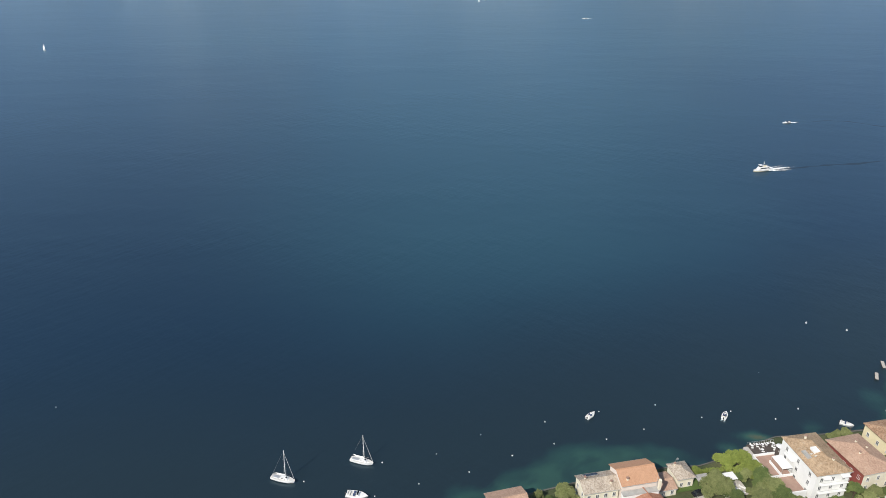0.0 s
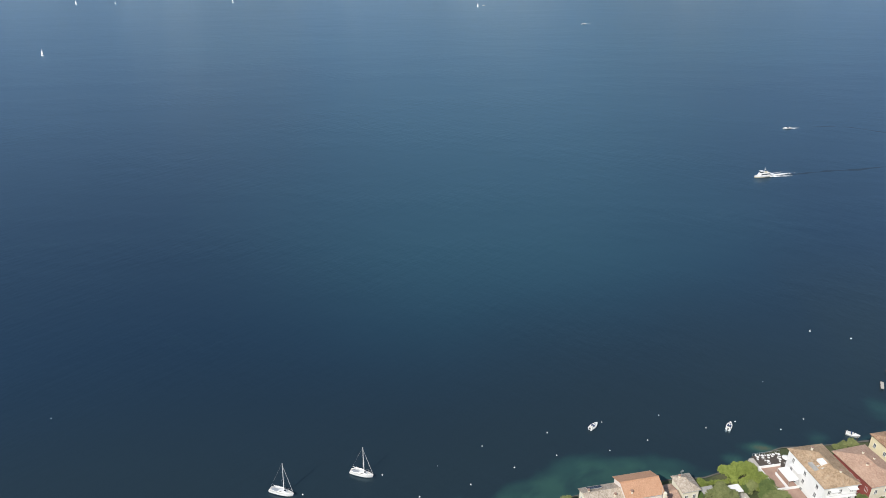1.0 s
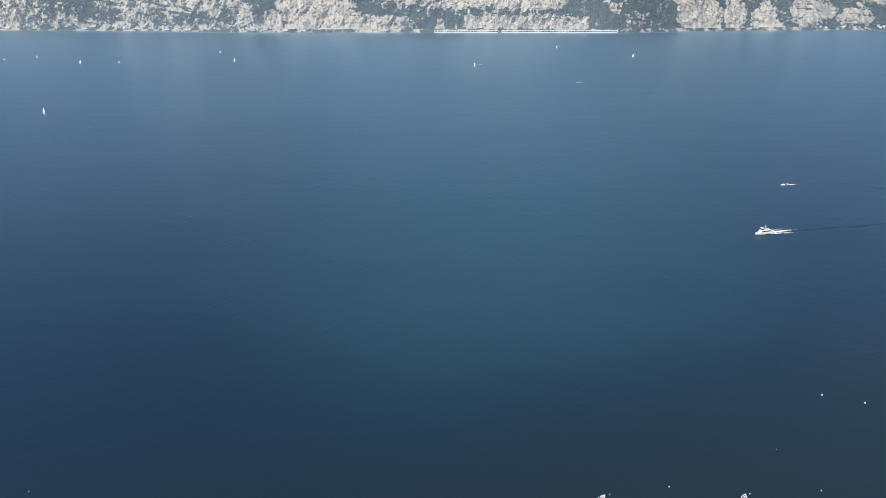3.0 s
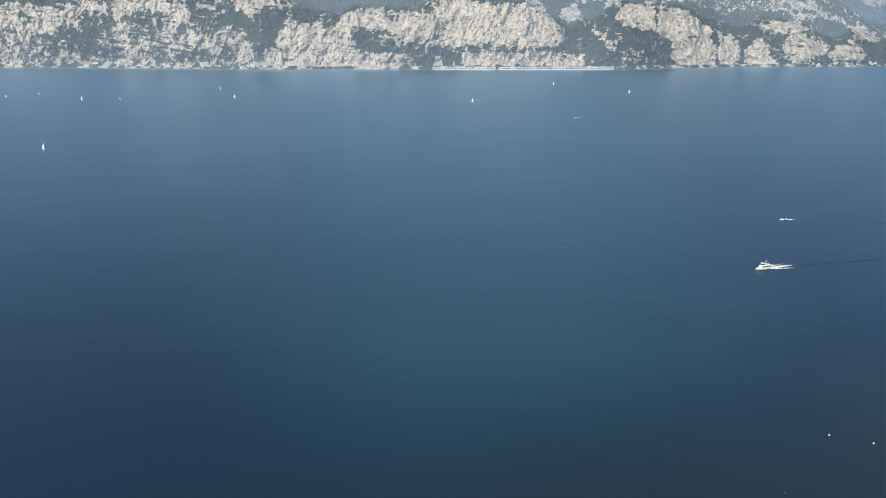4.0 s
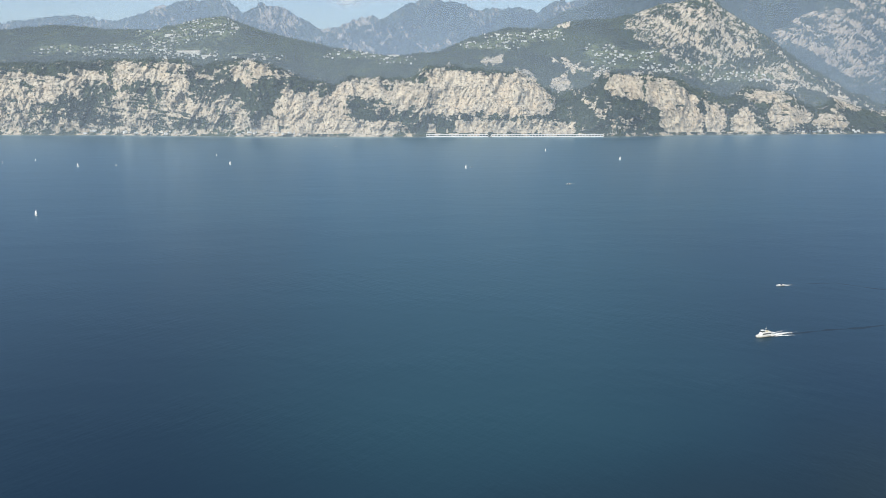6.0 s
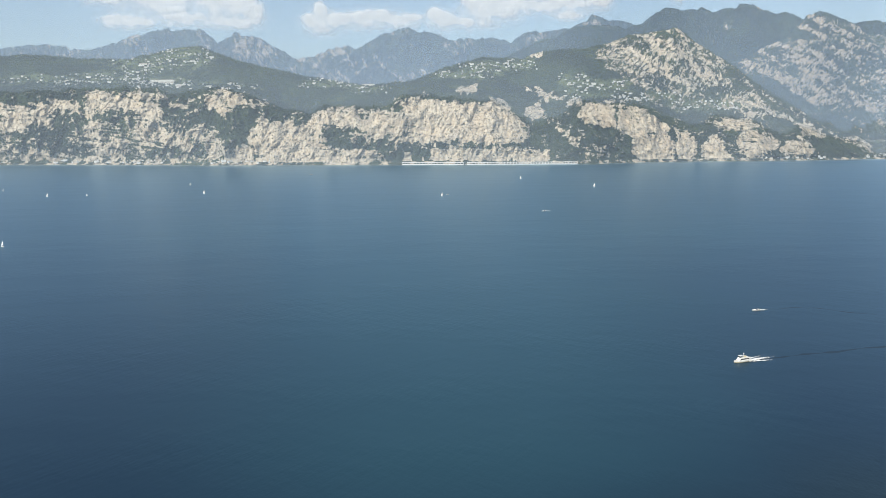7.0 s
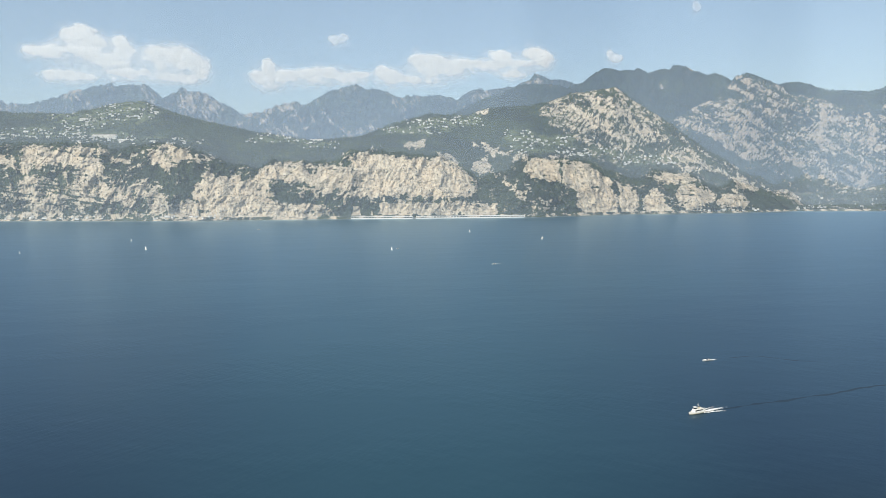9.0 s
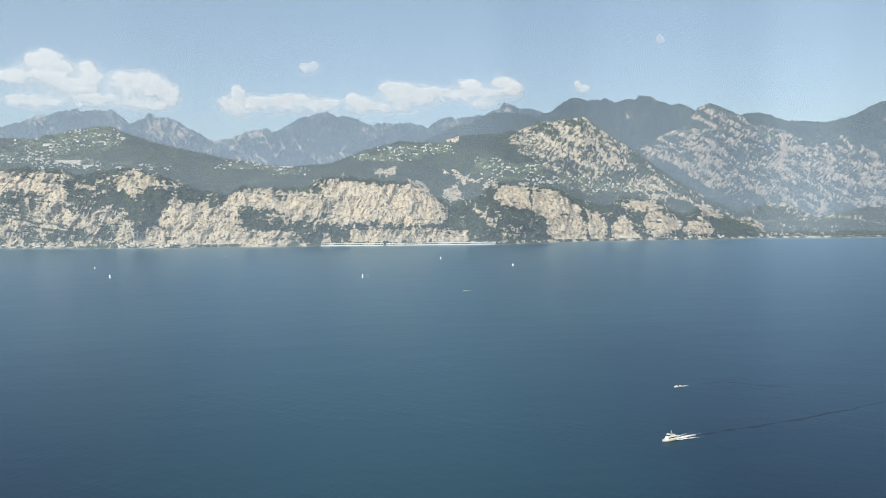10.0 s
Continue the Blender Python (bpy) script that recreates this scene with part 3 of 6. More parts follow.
def back_range(name, label, profile, depth, foot, rocky, seed, cols=700, rows=110, tilt=0.0, jag=9, lift=40, push=120, within=None):
    """A ridge behind the front mountain, seen from the lake side."""
    u = np.linspace(profile[0][0] / 1000, profile[-1][0] / 1000, cols)
    top = EYE[2] + knots(profile, u) * (depth - EYE[1]) + jag * (ridged(u * 110, u * 0 + seed, None, 4, seed + 2, 0.7) - 0.62) * 2
    f = np.linspace(0, 1.08, rows)[:, None]
    Y = depth - foot + foot * f * np.ones_like(u)[None, :]
    low = 40.0
    up = np.where(f <= 1, f ** 0.85, 1 - (f - 1) * 4)
    Z = low + (top[None, :] - low) * up
    U = u[None, :] * np.ones_like(Y)
    X = EYE[0] + U * (Y - EYE[1])
    keep = 0.22 + 0.78 * (1 - smooth(0.86, 1.0, f))
    rib = ridged((X + (tilt + 0.35) * Z) / 170, (Z - 0.3 * X) / 330, Y / 500, 5, seed, 0.6) - 0.6
    side = ridged((X - 0.4 * Z) / 60, Z / 110, None, 3, seed + 5) - 0.6
    Z = Z + keep * rib * lift + 26 * (fbm(X / 34, Y / 45, None, 4, seed + 3, 0.6) - 0.5)
    Y = Y - (rib * push + side * 0.35 * push) * keep
    X = EYE[0] + U * (Y - EYE[1])
    spots = strata(X, Z, seed + 7) if tilt else 1.3 * (fbm((X + 0.5 * Z) / 14, (Z - 0.2 * X) / 34, Y / 60, 5, seed + 7, 0.62) - 0.5) + 0.8 * (fbm(X / 120, Z / 90, None, 3, seed + 8) - 0.5)
    if within is not None:
        E = (Z - EYE[2]) / (Y - EYE[1])
        wander = 0.05 * (fbm(U * 24, E * 24, None, 4, seed + 11) - 0.5)
        rocky = 0.08 + (rocky - 0.08) * (1 - smooth(-0.012, 0.012, outside(U, E, within) + wander))
    rock = rocky + 0.8 * spots + (0.25 if tilt else 0.45) * rib + 0.25 * side
    me = grid_mesh(name, X, Y, Z, mat_back, {"rock": rock})
    return tagged(new(name, me), label, "mountain", kind="structure")


front = front_mountain()
back_range("rocky_slope", "pale rocky mountainside with slanting strata and scrub", SLOPE_G, 4215, 400, 0.47, 101, 1100, 220, 0.9, 10, 90, 60, ROCKY_SLOPE)
back_range("wooded_hill", "dark wooded hilltop between the ranges", HILL_E, 4310, 30, 0.06, 111, 300, 60, jag=3, push=25)
back_range("dark_ridge", "dark wooded mountain ridge under the sky", RIDGE_F, 4350, 50, 0.06, 121, 620, 80, jag=6, push=50)
back_range("near_peak_range", "hazy wooded peak with pale scree patches", RANGE_B, 4570, 130, 0.26, 131, jag=14)
back_range("far_peak_range", "distant jagged mountain range in blue haze", RANGE_A, 4660, 150, 0.30, 141, jag=15)
back_range("farthest_peaks", "farthest pale mountain tops", RANGE_C, 4730, 130, 0.30, 151, lift=12)


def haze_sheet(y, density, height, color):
    """A tall tinted sheet added to imitate haze; y: its distance, by bearing."""
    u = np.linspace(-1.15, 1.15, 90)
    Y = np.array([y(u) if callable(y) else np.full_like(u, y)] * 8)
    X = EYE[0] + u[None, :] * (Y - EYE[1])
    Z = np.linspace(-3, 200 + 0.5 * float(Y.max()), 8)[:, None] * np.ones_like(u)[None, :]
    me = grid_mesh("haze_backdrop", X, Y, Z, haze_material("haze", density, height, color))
    tagged(new("haze_backdrop", me), "tall pale see-through sheet imitating summer haze over the lake and mountains", "haze", kind="structure")


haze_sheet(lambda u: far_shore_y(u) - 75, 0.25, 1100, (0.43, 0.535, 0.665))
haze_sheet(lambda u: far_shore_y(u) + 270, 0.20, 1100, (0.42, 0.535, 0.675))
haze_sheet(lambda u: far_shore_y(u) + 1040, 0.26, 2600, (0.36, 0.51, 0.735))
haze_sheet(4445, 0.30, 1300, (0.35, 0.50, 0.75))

# Clouds: bearing, height, half width, half height of the puffs of each cloud, in thousandths.
CLOUDS = {
    "broad": [(-387, 195, 20, 14), (-372, 201, 17, 12), (-370, 180, 27, 13), (-355, 184, 20, 12), (-436, 177, 18, 8), (-410, 176, 21, 10), (-323, 189, 13, 12), (-316, 176, 18, 13), (-276, 177, 18, 11), (-249, 174, 22, 14), (-237, 163, 27, 14), (-218, 156, 14, 12), (-271, 167, 23, 12), (-407, 145, 28, 9), (-380, 142, 30, 7), (-309, 147, 37, 7), (-249, 142, 38, 7), (-338, 166, 28, 10)],
    "long": [(-126, 157, 13, 12), (-134, 143, 22, 12), (-103, 145, 28, 10), (-72, 148, 25, 9), (-46, 150, 27, 11), (-20, 144, 25, 8), (4, 148, 18, 7), (34, 156, 12, 9), (44, 148, 22, 10), (90, 167, 18, 12), (113, 169, 23, 12), (105, 156, 31, 12), (131, 160, 15, 12), (68, 143, 28, 7), (154, 165, 20, 9), (187, 164, 30, 9), (204, 177, 23, 10), (252, 182, 20, 12), (271, 174, 18, 12), (229, 167, 30, 9), (225, 151, 20, 6)],
    "little": [(-34, 197, 10, 7), (-21, 199, 10, 7)],
    "small": [(371, 182, 7, 7), (380, 177, 12, 7)],
    "faint": [(504, 253, 10, 10)],
}
mat_cloud = cloud_material()


def cloud(kind, puffs, depth):
    """A heaped cloud: knobbly sunlit heads over thin, soft, flat undersides."""
    p = np.array(puffs, float) / 1000
    u = np.linspace((p[:, 0] - 2.0 * p[:, 2]).min(), (p[:, 0] + 2.0 * p[:, 2]).max(), 420)
    e = np.linspace((p[:, 1] - 2.2 * p[:, 3]).min(), (p[:, 1] + 2.0 * p[:, 3]).max(), 200)
    U, E = np.meshgrid(u, e)
    knob = ridged(U * 48, E * 52, None, 4, 81, 0.55) - 0.62
    wisp = fbm(U * 60, E * 80, None, 5, 83, 0.6) - 0.5
    heap, veil, swell = np.zeros_like(U), np.zeros_like(U), np.zeros_like(U)
    for cu, ce, ru, re_ in p:
        below = smooth(0.1, -0.9, (E - ce) / re_)
        d = np.hypot((U - cu) / ru, (E - ce) / (re_ * (1 + 0.5 * below)))
        heap = heap + np.exp(np.minimum(1.3 - d, 1.3) * (1 - 0.4 * below) / 0.22)
        veil = 1 - (1 - veil) * (1 - 0.6 * np.exp(-0.6 * d * d))
        swell = np.maximum(swell, np.sqrt(np.clip(1.2 - d * d, 0, 2)) * min(ru, re_))
    heap = 0.22 * np.log(heap + 1e-9)
    head = smooth(0.18, 0.68, heap - 0.65 * knob + 0.5 * wisp)
    dens = np.maximum(head, 0.72 * smooth(0.12, 1.0, veil + 0.55 * wisp))
    edge = np.minimum(np.minimum((U - u[0]) / (0.06 * (u[-1] - u[0])), (u[-1] - U) / (0.06 * (u[-1] - u[0]))),
                      np.minimum((E - e[0]) / (0.06 * (e[-1] - e[0])), (e[-1] - E) / (0.06 * (e[-1] - e[0]))))
    dens = dens * np.clip(edge, 0, 1) * {"faint": 0.3, "little": 0.55, "small": 0.7}.get(kind, 1.0)
    Y = depth - (0.35 * swell + 0.008 * head * (0.3 - knob)) * depth * 0.20
    me = grid_mesh("cloud", EYE[0] + U * (depth - EYE[1]), Y, EYE[2] + E * (depth - EYE[1]), mat_cloud, {"thickness": dens})
    tagged(new("cloud", me), {"broad": "broad white heaped cloud above the far range", "long": "long bank of white heaped cloud over the peaks",
           "little": "little wisp of white cloud in the blue sky", "small": "small round white cloud above the dark ridge",
           "faint": "faint thin cloud shred high in the sky"}[kind], "cloud", "clouds over the mountains")


for kind, puffs in CLOUDS.items():
    cloud(kind, puffs, 4780)


# ---- lake and near land ----
NEAR_SHORE = [(-4500, -900), (-1500, -150), (-300, 90), (-60, 122), (0, 138), (12, 143), (26, 150), (40, 154.5), (52, 158), (64, 160), (78, 161.5), (88, 165), (97, 171), (106, 174), (117, 175), (127, 176), (136, 177.5), (145, 181), (154, 191), (161, 205), (185, 219), (300, 238), (900, 200), (4500, -600)]


def near_shore_y(x):
    p = np.array(NEAR_SHORE, float)
    return np.interp(x, p[:, 0], p[:, 1]) + 0.8 * (fbm(np.asarray(x) / 6, np.asarray(x) * 0, None, 3, 7) - 0.5)


def lake():
    near = np.concatenate([np.linspace(-4500, -900, 40, endpoint=False), np.linspace(-900, -120, 70, endpoint=False), np.linspace(-120, 260, 260, endpoint=False), np.linspace(260, 900, 60, endpoint=False), np.linspace(900, 4500, 40)])
    off = np.concatenate([np.linspace(-12, 60, 90, endpoint=False), np.geomspace(60, 6000, 110)])
    X = near[None, :] * np.ones((len(off), 1))
    Y = near_shore_y(near)[None, :] + off[:, None]
    patch = fbm(X / 26, Y / 26, None, 4, 15)
    # pale bottom along the houses: how far it reaches from the shore, with weedy dark gaps
    reach = np.interp(near, (-300, -20, 0, 20, 38, 55, 70, 85, 100, 110, 118, 128, 140, 150, 165, 190, 400), (3, 5, 9, 11, 17, 19, 20, 20, 15, 8, 11, 6, 6, 9, 8, 9, 4))[None, :]
    weed = fbm(X / 11, Y / 8, None, 4, 25, 0.6)
    shelf = 0.72 * (1 - smooth(0.25, 1.15, off[:, None] / reach + 1.7 * (patch - 0.5) + 1.2 * (weed - 0.5))) * (0.68 + 0.32 * smooth(0.36, 0.56, weed))
    for cx, cy, rx, ry, much in ((91, 170, 12, 6, 1.15), (102, 175.5, 12, 5, 1.15), (121, 180, 8, 5, 0.62), (150, 195, 8, 9, 0.45)):
        d = np.hypot((X - cx) / rx, (Y - cy) / ry)
        shelf = np.maximum(shelf, much * (1 - smooth(0.2, 1.4, d + 1.3 * (patch - 0.5) + 0.9 * (weed - 0.5))))
    # wide paler zone: the view's brighter centre, put into the water's colour
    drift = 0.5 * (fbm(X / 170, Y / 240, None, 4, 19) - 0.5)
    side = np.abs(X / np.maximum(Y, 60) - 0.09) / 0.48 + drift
    bright_middle = (1 - smooth(0.15, 1.15, side)) * smooth(170, 330, Y + 200 * drift) * (1 - 0.40 * smooth(500, 1800, Y))
    me = grid_mesh("lake_water", X, Y, np.zeros_like(X), mat_water, {"shallow": shelf, "bright_middle": bright_middle, "coast": 1 - smooth(8, 130, off[:, None] + 60 * drift)})
    tagged(new("lake_water", me), "deep blue lake water with fine ripples and green shallows", "lake", kind="structure")


lake()

mat_ground = varied("garden_ground", (0.03, 0.05, 0.015), (0.11, 0.11, 0.055), 0.12, 0.95, 1.5, 0.05)


def near_land():
    xs = np.concatenate([np.linspace(-4500, -150, 40, endpoint=False), np.linspace(-150, 260, 200, endpoint=False), np.linspace(260, 4500, 40)])
    off = np.concatenate([[-0.8, 0.0, 0.25], np.linspace(1, 60, 60), np.geomspace(64, 4200, 50)])
    X = xs[None, :] * np.ones((len(off), 1))
    Y = near_shore_y(xs)[None, :] - off[:, None]
    Z = np.where(off < 0, -2.5, np.where(off < 0.2, 0.35, 1.3 + 0.02 * off + 0.10 * np.clip(off - 45, 0, 150) + 0.33 * np.clip(off - 195, 0, None)))[:, None] + 0 * X
    Z = Z + np.clip(off / 40, 0, 1)[:, None] * 0.5 * (fbm(X / 9, Y / 9, None, 3, 4) - 0.5) + np.clip((off - 250) / 800, 0, 1)[:, None] * 160 * (fbm(X / 420, Y / 420, None, 5, 8) - 0.5)
    me = grid_mesh("ground", X, Y, Z, mat_ground)
    tagged(new("ground", me), "gardens and lakeside ground sloping up from the shore", "ground", kind="structure")


near_land()


# ---- parts ----
def part(name, bm, mat, parent, label=""):
    """One mesh object under a thing or a part."""
    me = bpy.data.meshes.new(name)
    bm.to_mesh(me)
    bm.free()
    me.materials.append(mat)
    ob = new(name, me)
    ob.parent = parent
    if label:
        tagged(ob, label)
    return ob


def thing(name, m, label, category, group=""):
    ob = new(name)
    ob.matrix_basis = m
    return tagged(ob, label, category, group)


def box(bm, x0, x1, y0, y1, z0, z1, bevel=0.0):
    vs = [bm.verts.new((x, y, z)) for z in (z0, z1) for x, y in ((x0, y0), (x1, y0), (x1, y1), (x0, y1))]
    fs = [bm.faces.new([vs[i] for i in f]) for f in ((3, 2, 1, 0), (4, 5, 6, 7), (0, 1, 5, 4), (1, 2, 6, 5), (2, 3, 7, 6), (3, 0, 4, 7))]
    if bevel:
        bmesh.ops.bevel(bm, geom=list({e for f in fs for e in f.edges}), offset=bevel, segments=1, affect="EDGES")
    return vs


def boxed(*a, bevel=0.0):
    bm = bmesh.new()
    box(bm, *a, bevel=bevel)
    return bm


def tube(bm, a, b, r0, r1, n=8):
    a, b = Vector(a), Vector(b)
    q = (b - a).to_track_quat("Z", "Y").to_matrix()
    rings = []
    for p, r in ((a, r0), (b, r1)):
        rings.append([bm.verts.new(p + q @ Vector((r * math.cos(t * math.tau / n), r * math.sin(t * math.tau / n), 0))) for t in range(n)])
    for i in range(n):
        bm.faces.new((rings[0][i], rings[0][(i + 1) % n], rings[1][(i + 1) % n], rings[1][i]))
    bm.faces.new(rings[0][::-1])
    bm.faces.new(rings[1])


def tubed(a, b, r0, r1, n=8):
    bm = bmesh.new()
    tube(bm, a, b, r0, r1, n)
    return bm


def hull_mesh(L, B, H, draft=0.3, stern=0.75, sheer=0.25, inset=0.0, floor=None):
    """A boat's hull along +x (bow), with a deck set in under the gunwale."""
    bm = bmesh.new()
    rings = []
    n = 16
    for i in range(n + 1):
        t = i / n
        w = B / 2 * (stern + (1 - stern) * math.sin(min(t / 0.42, 1) * math.pi / 2)) * (1 - max(0, (t - 0.42) / 0.58) ** 2.1)
        w = max(w, 0.02)
        top = H * (1 + sheer * t * t)
        rake = 0.09 * L * max(0, (t - 0.75) / 0.25)
        x = -L / 2 + L * t
        rings.append([bm.verts.new(p) for p in ((x, -w, top), (x - rake * 0.4, -w * 0.9, top * 0.35), (x - rake, -w * 0.55, -draft * 0.6), (x - rake, 0, -draft),
                                                (x - rake, w * 0.55, -draft * 0.6), (x - rake * 0.4, w * 0.9, top * 0.35), (x, w, top))])
    for a, b in zip(rings, rings[1:]):
        for j in range(6):
            bm.faces.new((a[j], a[j + 1], b[j + 1], b[j]))
    bm.faces.new(rings[0])
    return bm


def deck_mesh(L, B, H, stern=0.75, sheer=0.25, drop=0.08):
    bm = bmesh.new()
    n, left, right, mid = 16, [], [], []
    for i in range(n + 1):
        t = i / n
        w = B / 2 * (stern + (1 - stern) * math.sin(min(t / 0.42, 1) * math.pi / 2)) * (1 - max(0, (t - 0.42) / 0.58) ** 2.1)
        w = max(w - 0.05, 0.01)
        z = H * (1 + sheer * t * t) - drop
        x = -L / 2 + 0.03 + (L - 0.12) * t
        left.append(bm.verts.new((x, -w, z)))
        mid.append(bm.verts.new((x, 0, z + 0.06)))
        right.append(bm.verts.new((x, w, z)))
    for i in range(n):
        bm.faces.new((left[i], left[i + 1], mid[i + 1], mid[i]))
        bm.faces.new((mid[i], mid[i + 1], right[i + 1], right[i]))
    return bm


def taper_box(bm, x0, x1, w, z0, z1, in_x=0.2, in_y=0.12):
    """A cabin: narrower at the top."""
    lo = [(x0, -w / 2), (x1, -w / 2 * 0.9), (x1, w / 2 * 0.9), (x0, w / 2)]
    hi = [(x0 + in_x * 0.4, -w / 2 + in_y), (x1 - in_x, -w / 2 * 0.9 + in_y), (x1 - in_x, w / 2 * 0.9 - in_y), (x0 + in_x * 0.4, w / 2 - in_y)]
    a = [bm.verts.new((*p, z0)) for p in lo]
    b = [bm.verts.new((*p, z1)) for p in hi]
    for i in range(4):
        bm.faces.new((a[i], a[(i + 1) % 4], b[(i + 1) % 4], b[i]))
    bm.faces.new(b)
    bm.faces.new(a[::-1])


def tapered(*a, **k):
    bm = bmesh.new()
    taper_box(bm, *a, **k)
    return bm


white_paint = varied("white_gelcoat", (0.62, 0.62, 0.60), (0.82, 0.82, 0.80), 0.8, 0.35, 6, 0.0)
deck_paint = varied("pale_deck", (0.50, 0.49, 0.45), (0.70, 0.69, 0.65), 1.2, 0.7, 9, 0.005)
dark_glass = varied("dark_tinted_glass", (0.010, 0.014, 0.018), (0.025, 0.03, 0.036), 1.0, 0.08, 5, 0.0, spec=0.7)
metal_grey = varied("anodised_metal", (0.55, 0.55, 0.54), (0.72, 0.72, 0.70), 2.0, 0.35, 9, 0.0, 0.6)
sail_cloth = varied("sailcloth", (0.70, 0.70, 0.68), (0.85, 0.85, 0.83), 0.5, 0.85, 4, 0.01)
blue_cover = varied("blue_canvas", (0.03, 0.05, 0.11), (0.06, 0.09, 0.17), 1.0, 0.9, 7, 0.01)
dark_trim = varied("dark_rubber", (0.02, 0.02, 0.022), (0.05, 0.05, 0.05), 3.0, 0.7, 9, 0.0)
ferry_stripe = varied("buff_paint", (0.46, 0.40, 0.28), (0.60, 0.53, 0.38), 2.0, 0.5, 9, 0.0)
buoy_white = varied("buoy_plastic", (0.66, 0.66, 0.63), (0.82, 0.82, 0.80), 3.0, 0.5, 9, 0.0)


def sailing_yacht(x, y, heading, L, label, lean=0.0):
    """A moored yacht with bare mast."""
    t = thing("sailing_yacht", pose(x, y, 0, lean, 0, heading), label, "sailboat", "moored yachts")
    B, H = L * 0.31, 0.95
    hull = part("hull", hull_mesh(L, B, H, 0.35, 0.72), white_paint, t)
    part("waterline_stripe", hull_mesh(L * 0.985, B * 0.975, 0.16, 0.30, 0.72, 0.0), blue_cover, hull, "dark blue stripe at the waterline")
    part("deck", deck_mesh(L, B, H, 0.72), deck_paint, t, "pale cream deck")
    cab = part("cabin", tapered(-L * 0.12, L * 0.24, B * 0.58, H - 0.02, H + 0.48, in_x=0.5), white_paint, t)
    for s in (-1, 1):
        part("cabin_window", boxed(-L * 0.06, L * 0.12, s * B * 0.262 - 0.02, s * B * 0.262 + 0.02, H + 0.18, H + 0.34), dark_glass, cab, "dark cabin window")
    part("hatch", boxed(L * 0.10, L * 0.17, -0.28, 0.28, H + 0.47, H + 0.53, bevel=0.015), dark_glass, cab, "smoked deck hatch")
    part("cockpit", boxed(-L * 0.42, -L * 0.14, -B * 0.24, B * 0.24, H - 0.06, H + 0.03), metal_grey, t, "grey cockpit well")
    part("tiller", tubed((-L * 0.44, 0, H + 0.35), (-L * 0.28, 0.1, H + 0.55), 0.03, 0.02), dark_trim, t)
    mx, top = L * 0.10, L * 1.42
    mast = part("mast", tubed((mx, 0, H), (mx, 0, top), 0.11, 0.08), sail_cloth, t, "white painted mast")
    for h in (0.45, 0.72):
        for s in (-1, 1):
            part("spreader", tubed((mx, 0, H + (top - H) * h), (mx - 0.1, s * B * 0.34, H + (top - H) * h + 0.05), 0.025, 0.018, 6), metal_grey, mast)
    boom = part("boom", tubed((mx, 0, H + 1.15), (mx - L * 0.42, 0, H + 1.2), 0.07, 0.06), metal_grey, t)
    bm = bmesh.new()
    for k in range(6):
        a, b = mx - 0.1 - L * 0.066 * k, mx - 0.1 - L * 0.066 * (k + 1)
        tube(bm, (a, 0, H + 1.32 + 0.02 * (k % 2)), (b, 0, H + 1.32 + 0.02 * ((k + 1) % 2)), 0.17 - 0.015 * k, 0.16 - 0.015 * k, 8)
    part("furled_sail", bm, sail_cloth, boom, "white furled mainsail")
    part("forestay", tubed((mx, 0, top * 0.93), (L * 0.485, 0, H * 1.25), 0.035, 0.035, 6), sail_cloth, t, "furled white jib on the forestay")
    part("backstay", tubed((mx, 0, top), (-L * 0.49, 0, H), 0.012, 0.012, 4), metal_grey, t)
    for s in (-1, 1):
        part("shroud", tubed((mx, 0, top * 0.95), (mx - 0.15, s * B * 0.46, H), 0.012, 0.012, 4), metal_grey, t)
        rail = bmesh.new()
        for k in range(7):
            px = -L * 0.44 + L * 0.13 * k
            w = B / 2 * (0.9 if px < L * 0.1 else 0.9 - 1.5 * ((px - L * 0.1) / L) ** 1.5)
            tube(rail, (px, s * w, H), (px, s * w, H + 0.6), 0.015, 0.015, 5)
            if k < 6:
                qx = px + L * 0.13
                v = B / 2 * (0.9 if qx < L * 0.1 else 0.9 - 1.5 * ((qx - L * 0.1) / L) ** 1.5)
                tube(rail, (px, s * w, H + 0.58), (qx, s * v, H + 0.58), 0.01, 0.01, 4)
        part("guard_rail", rail, metal_grey, t)
    return t


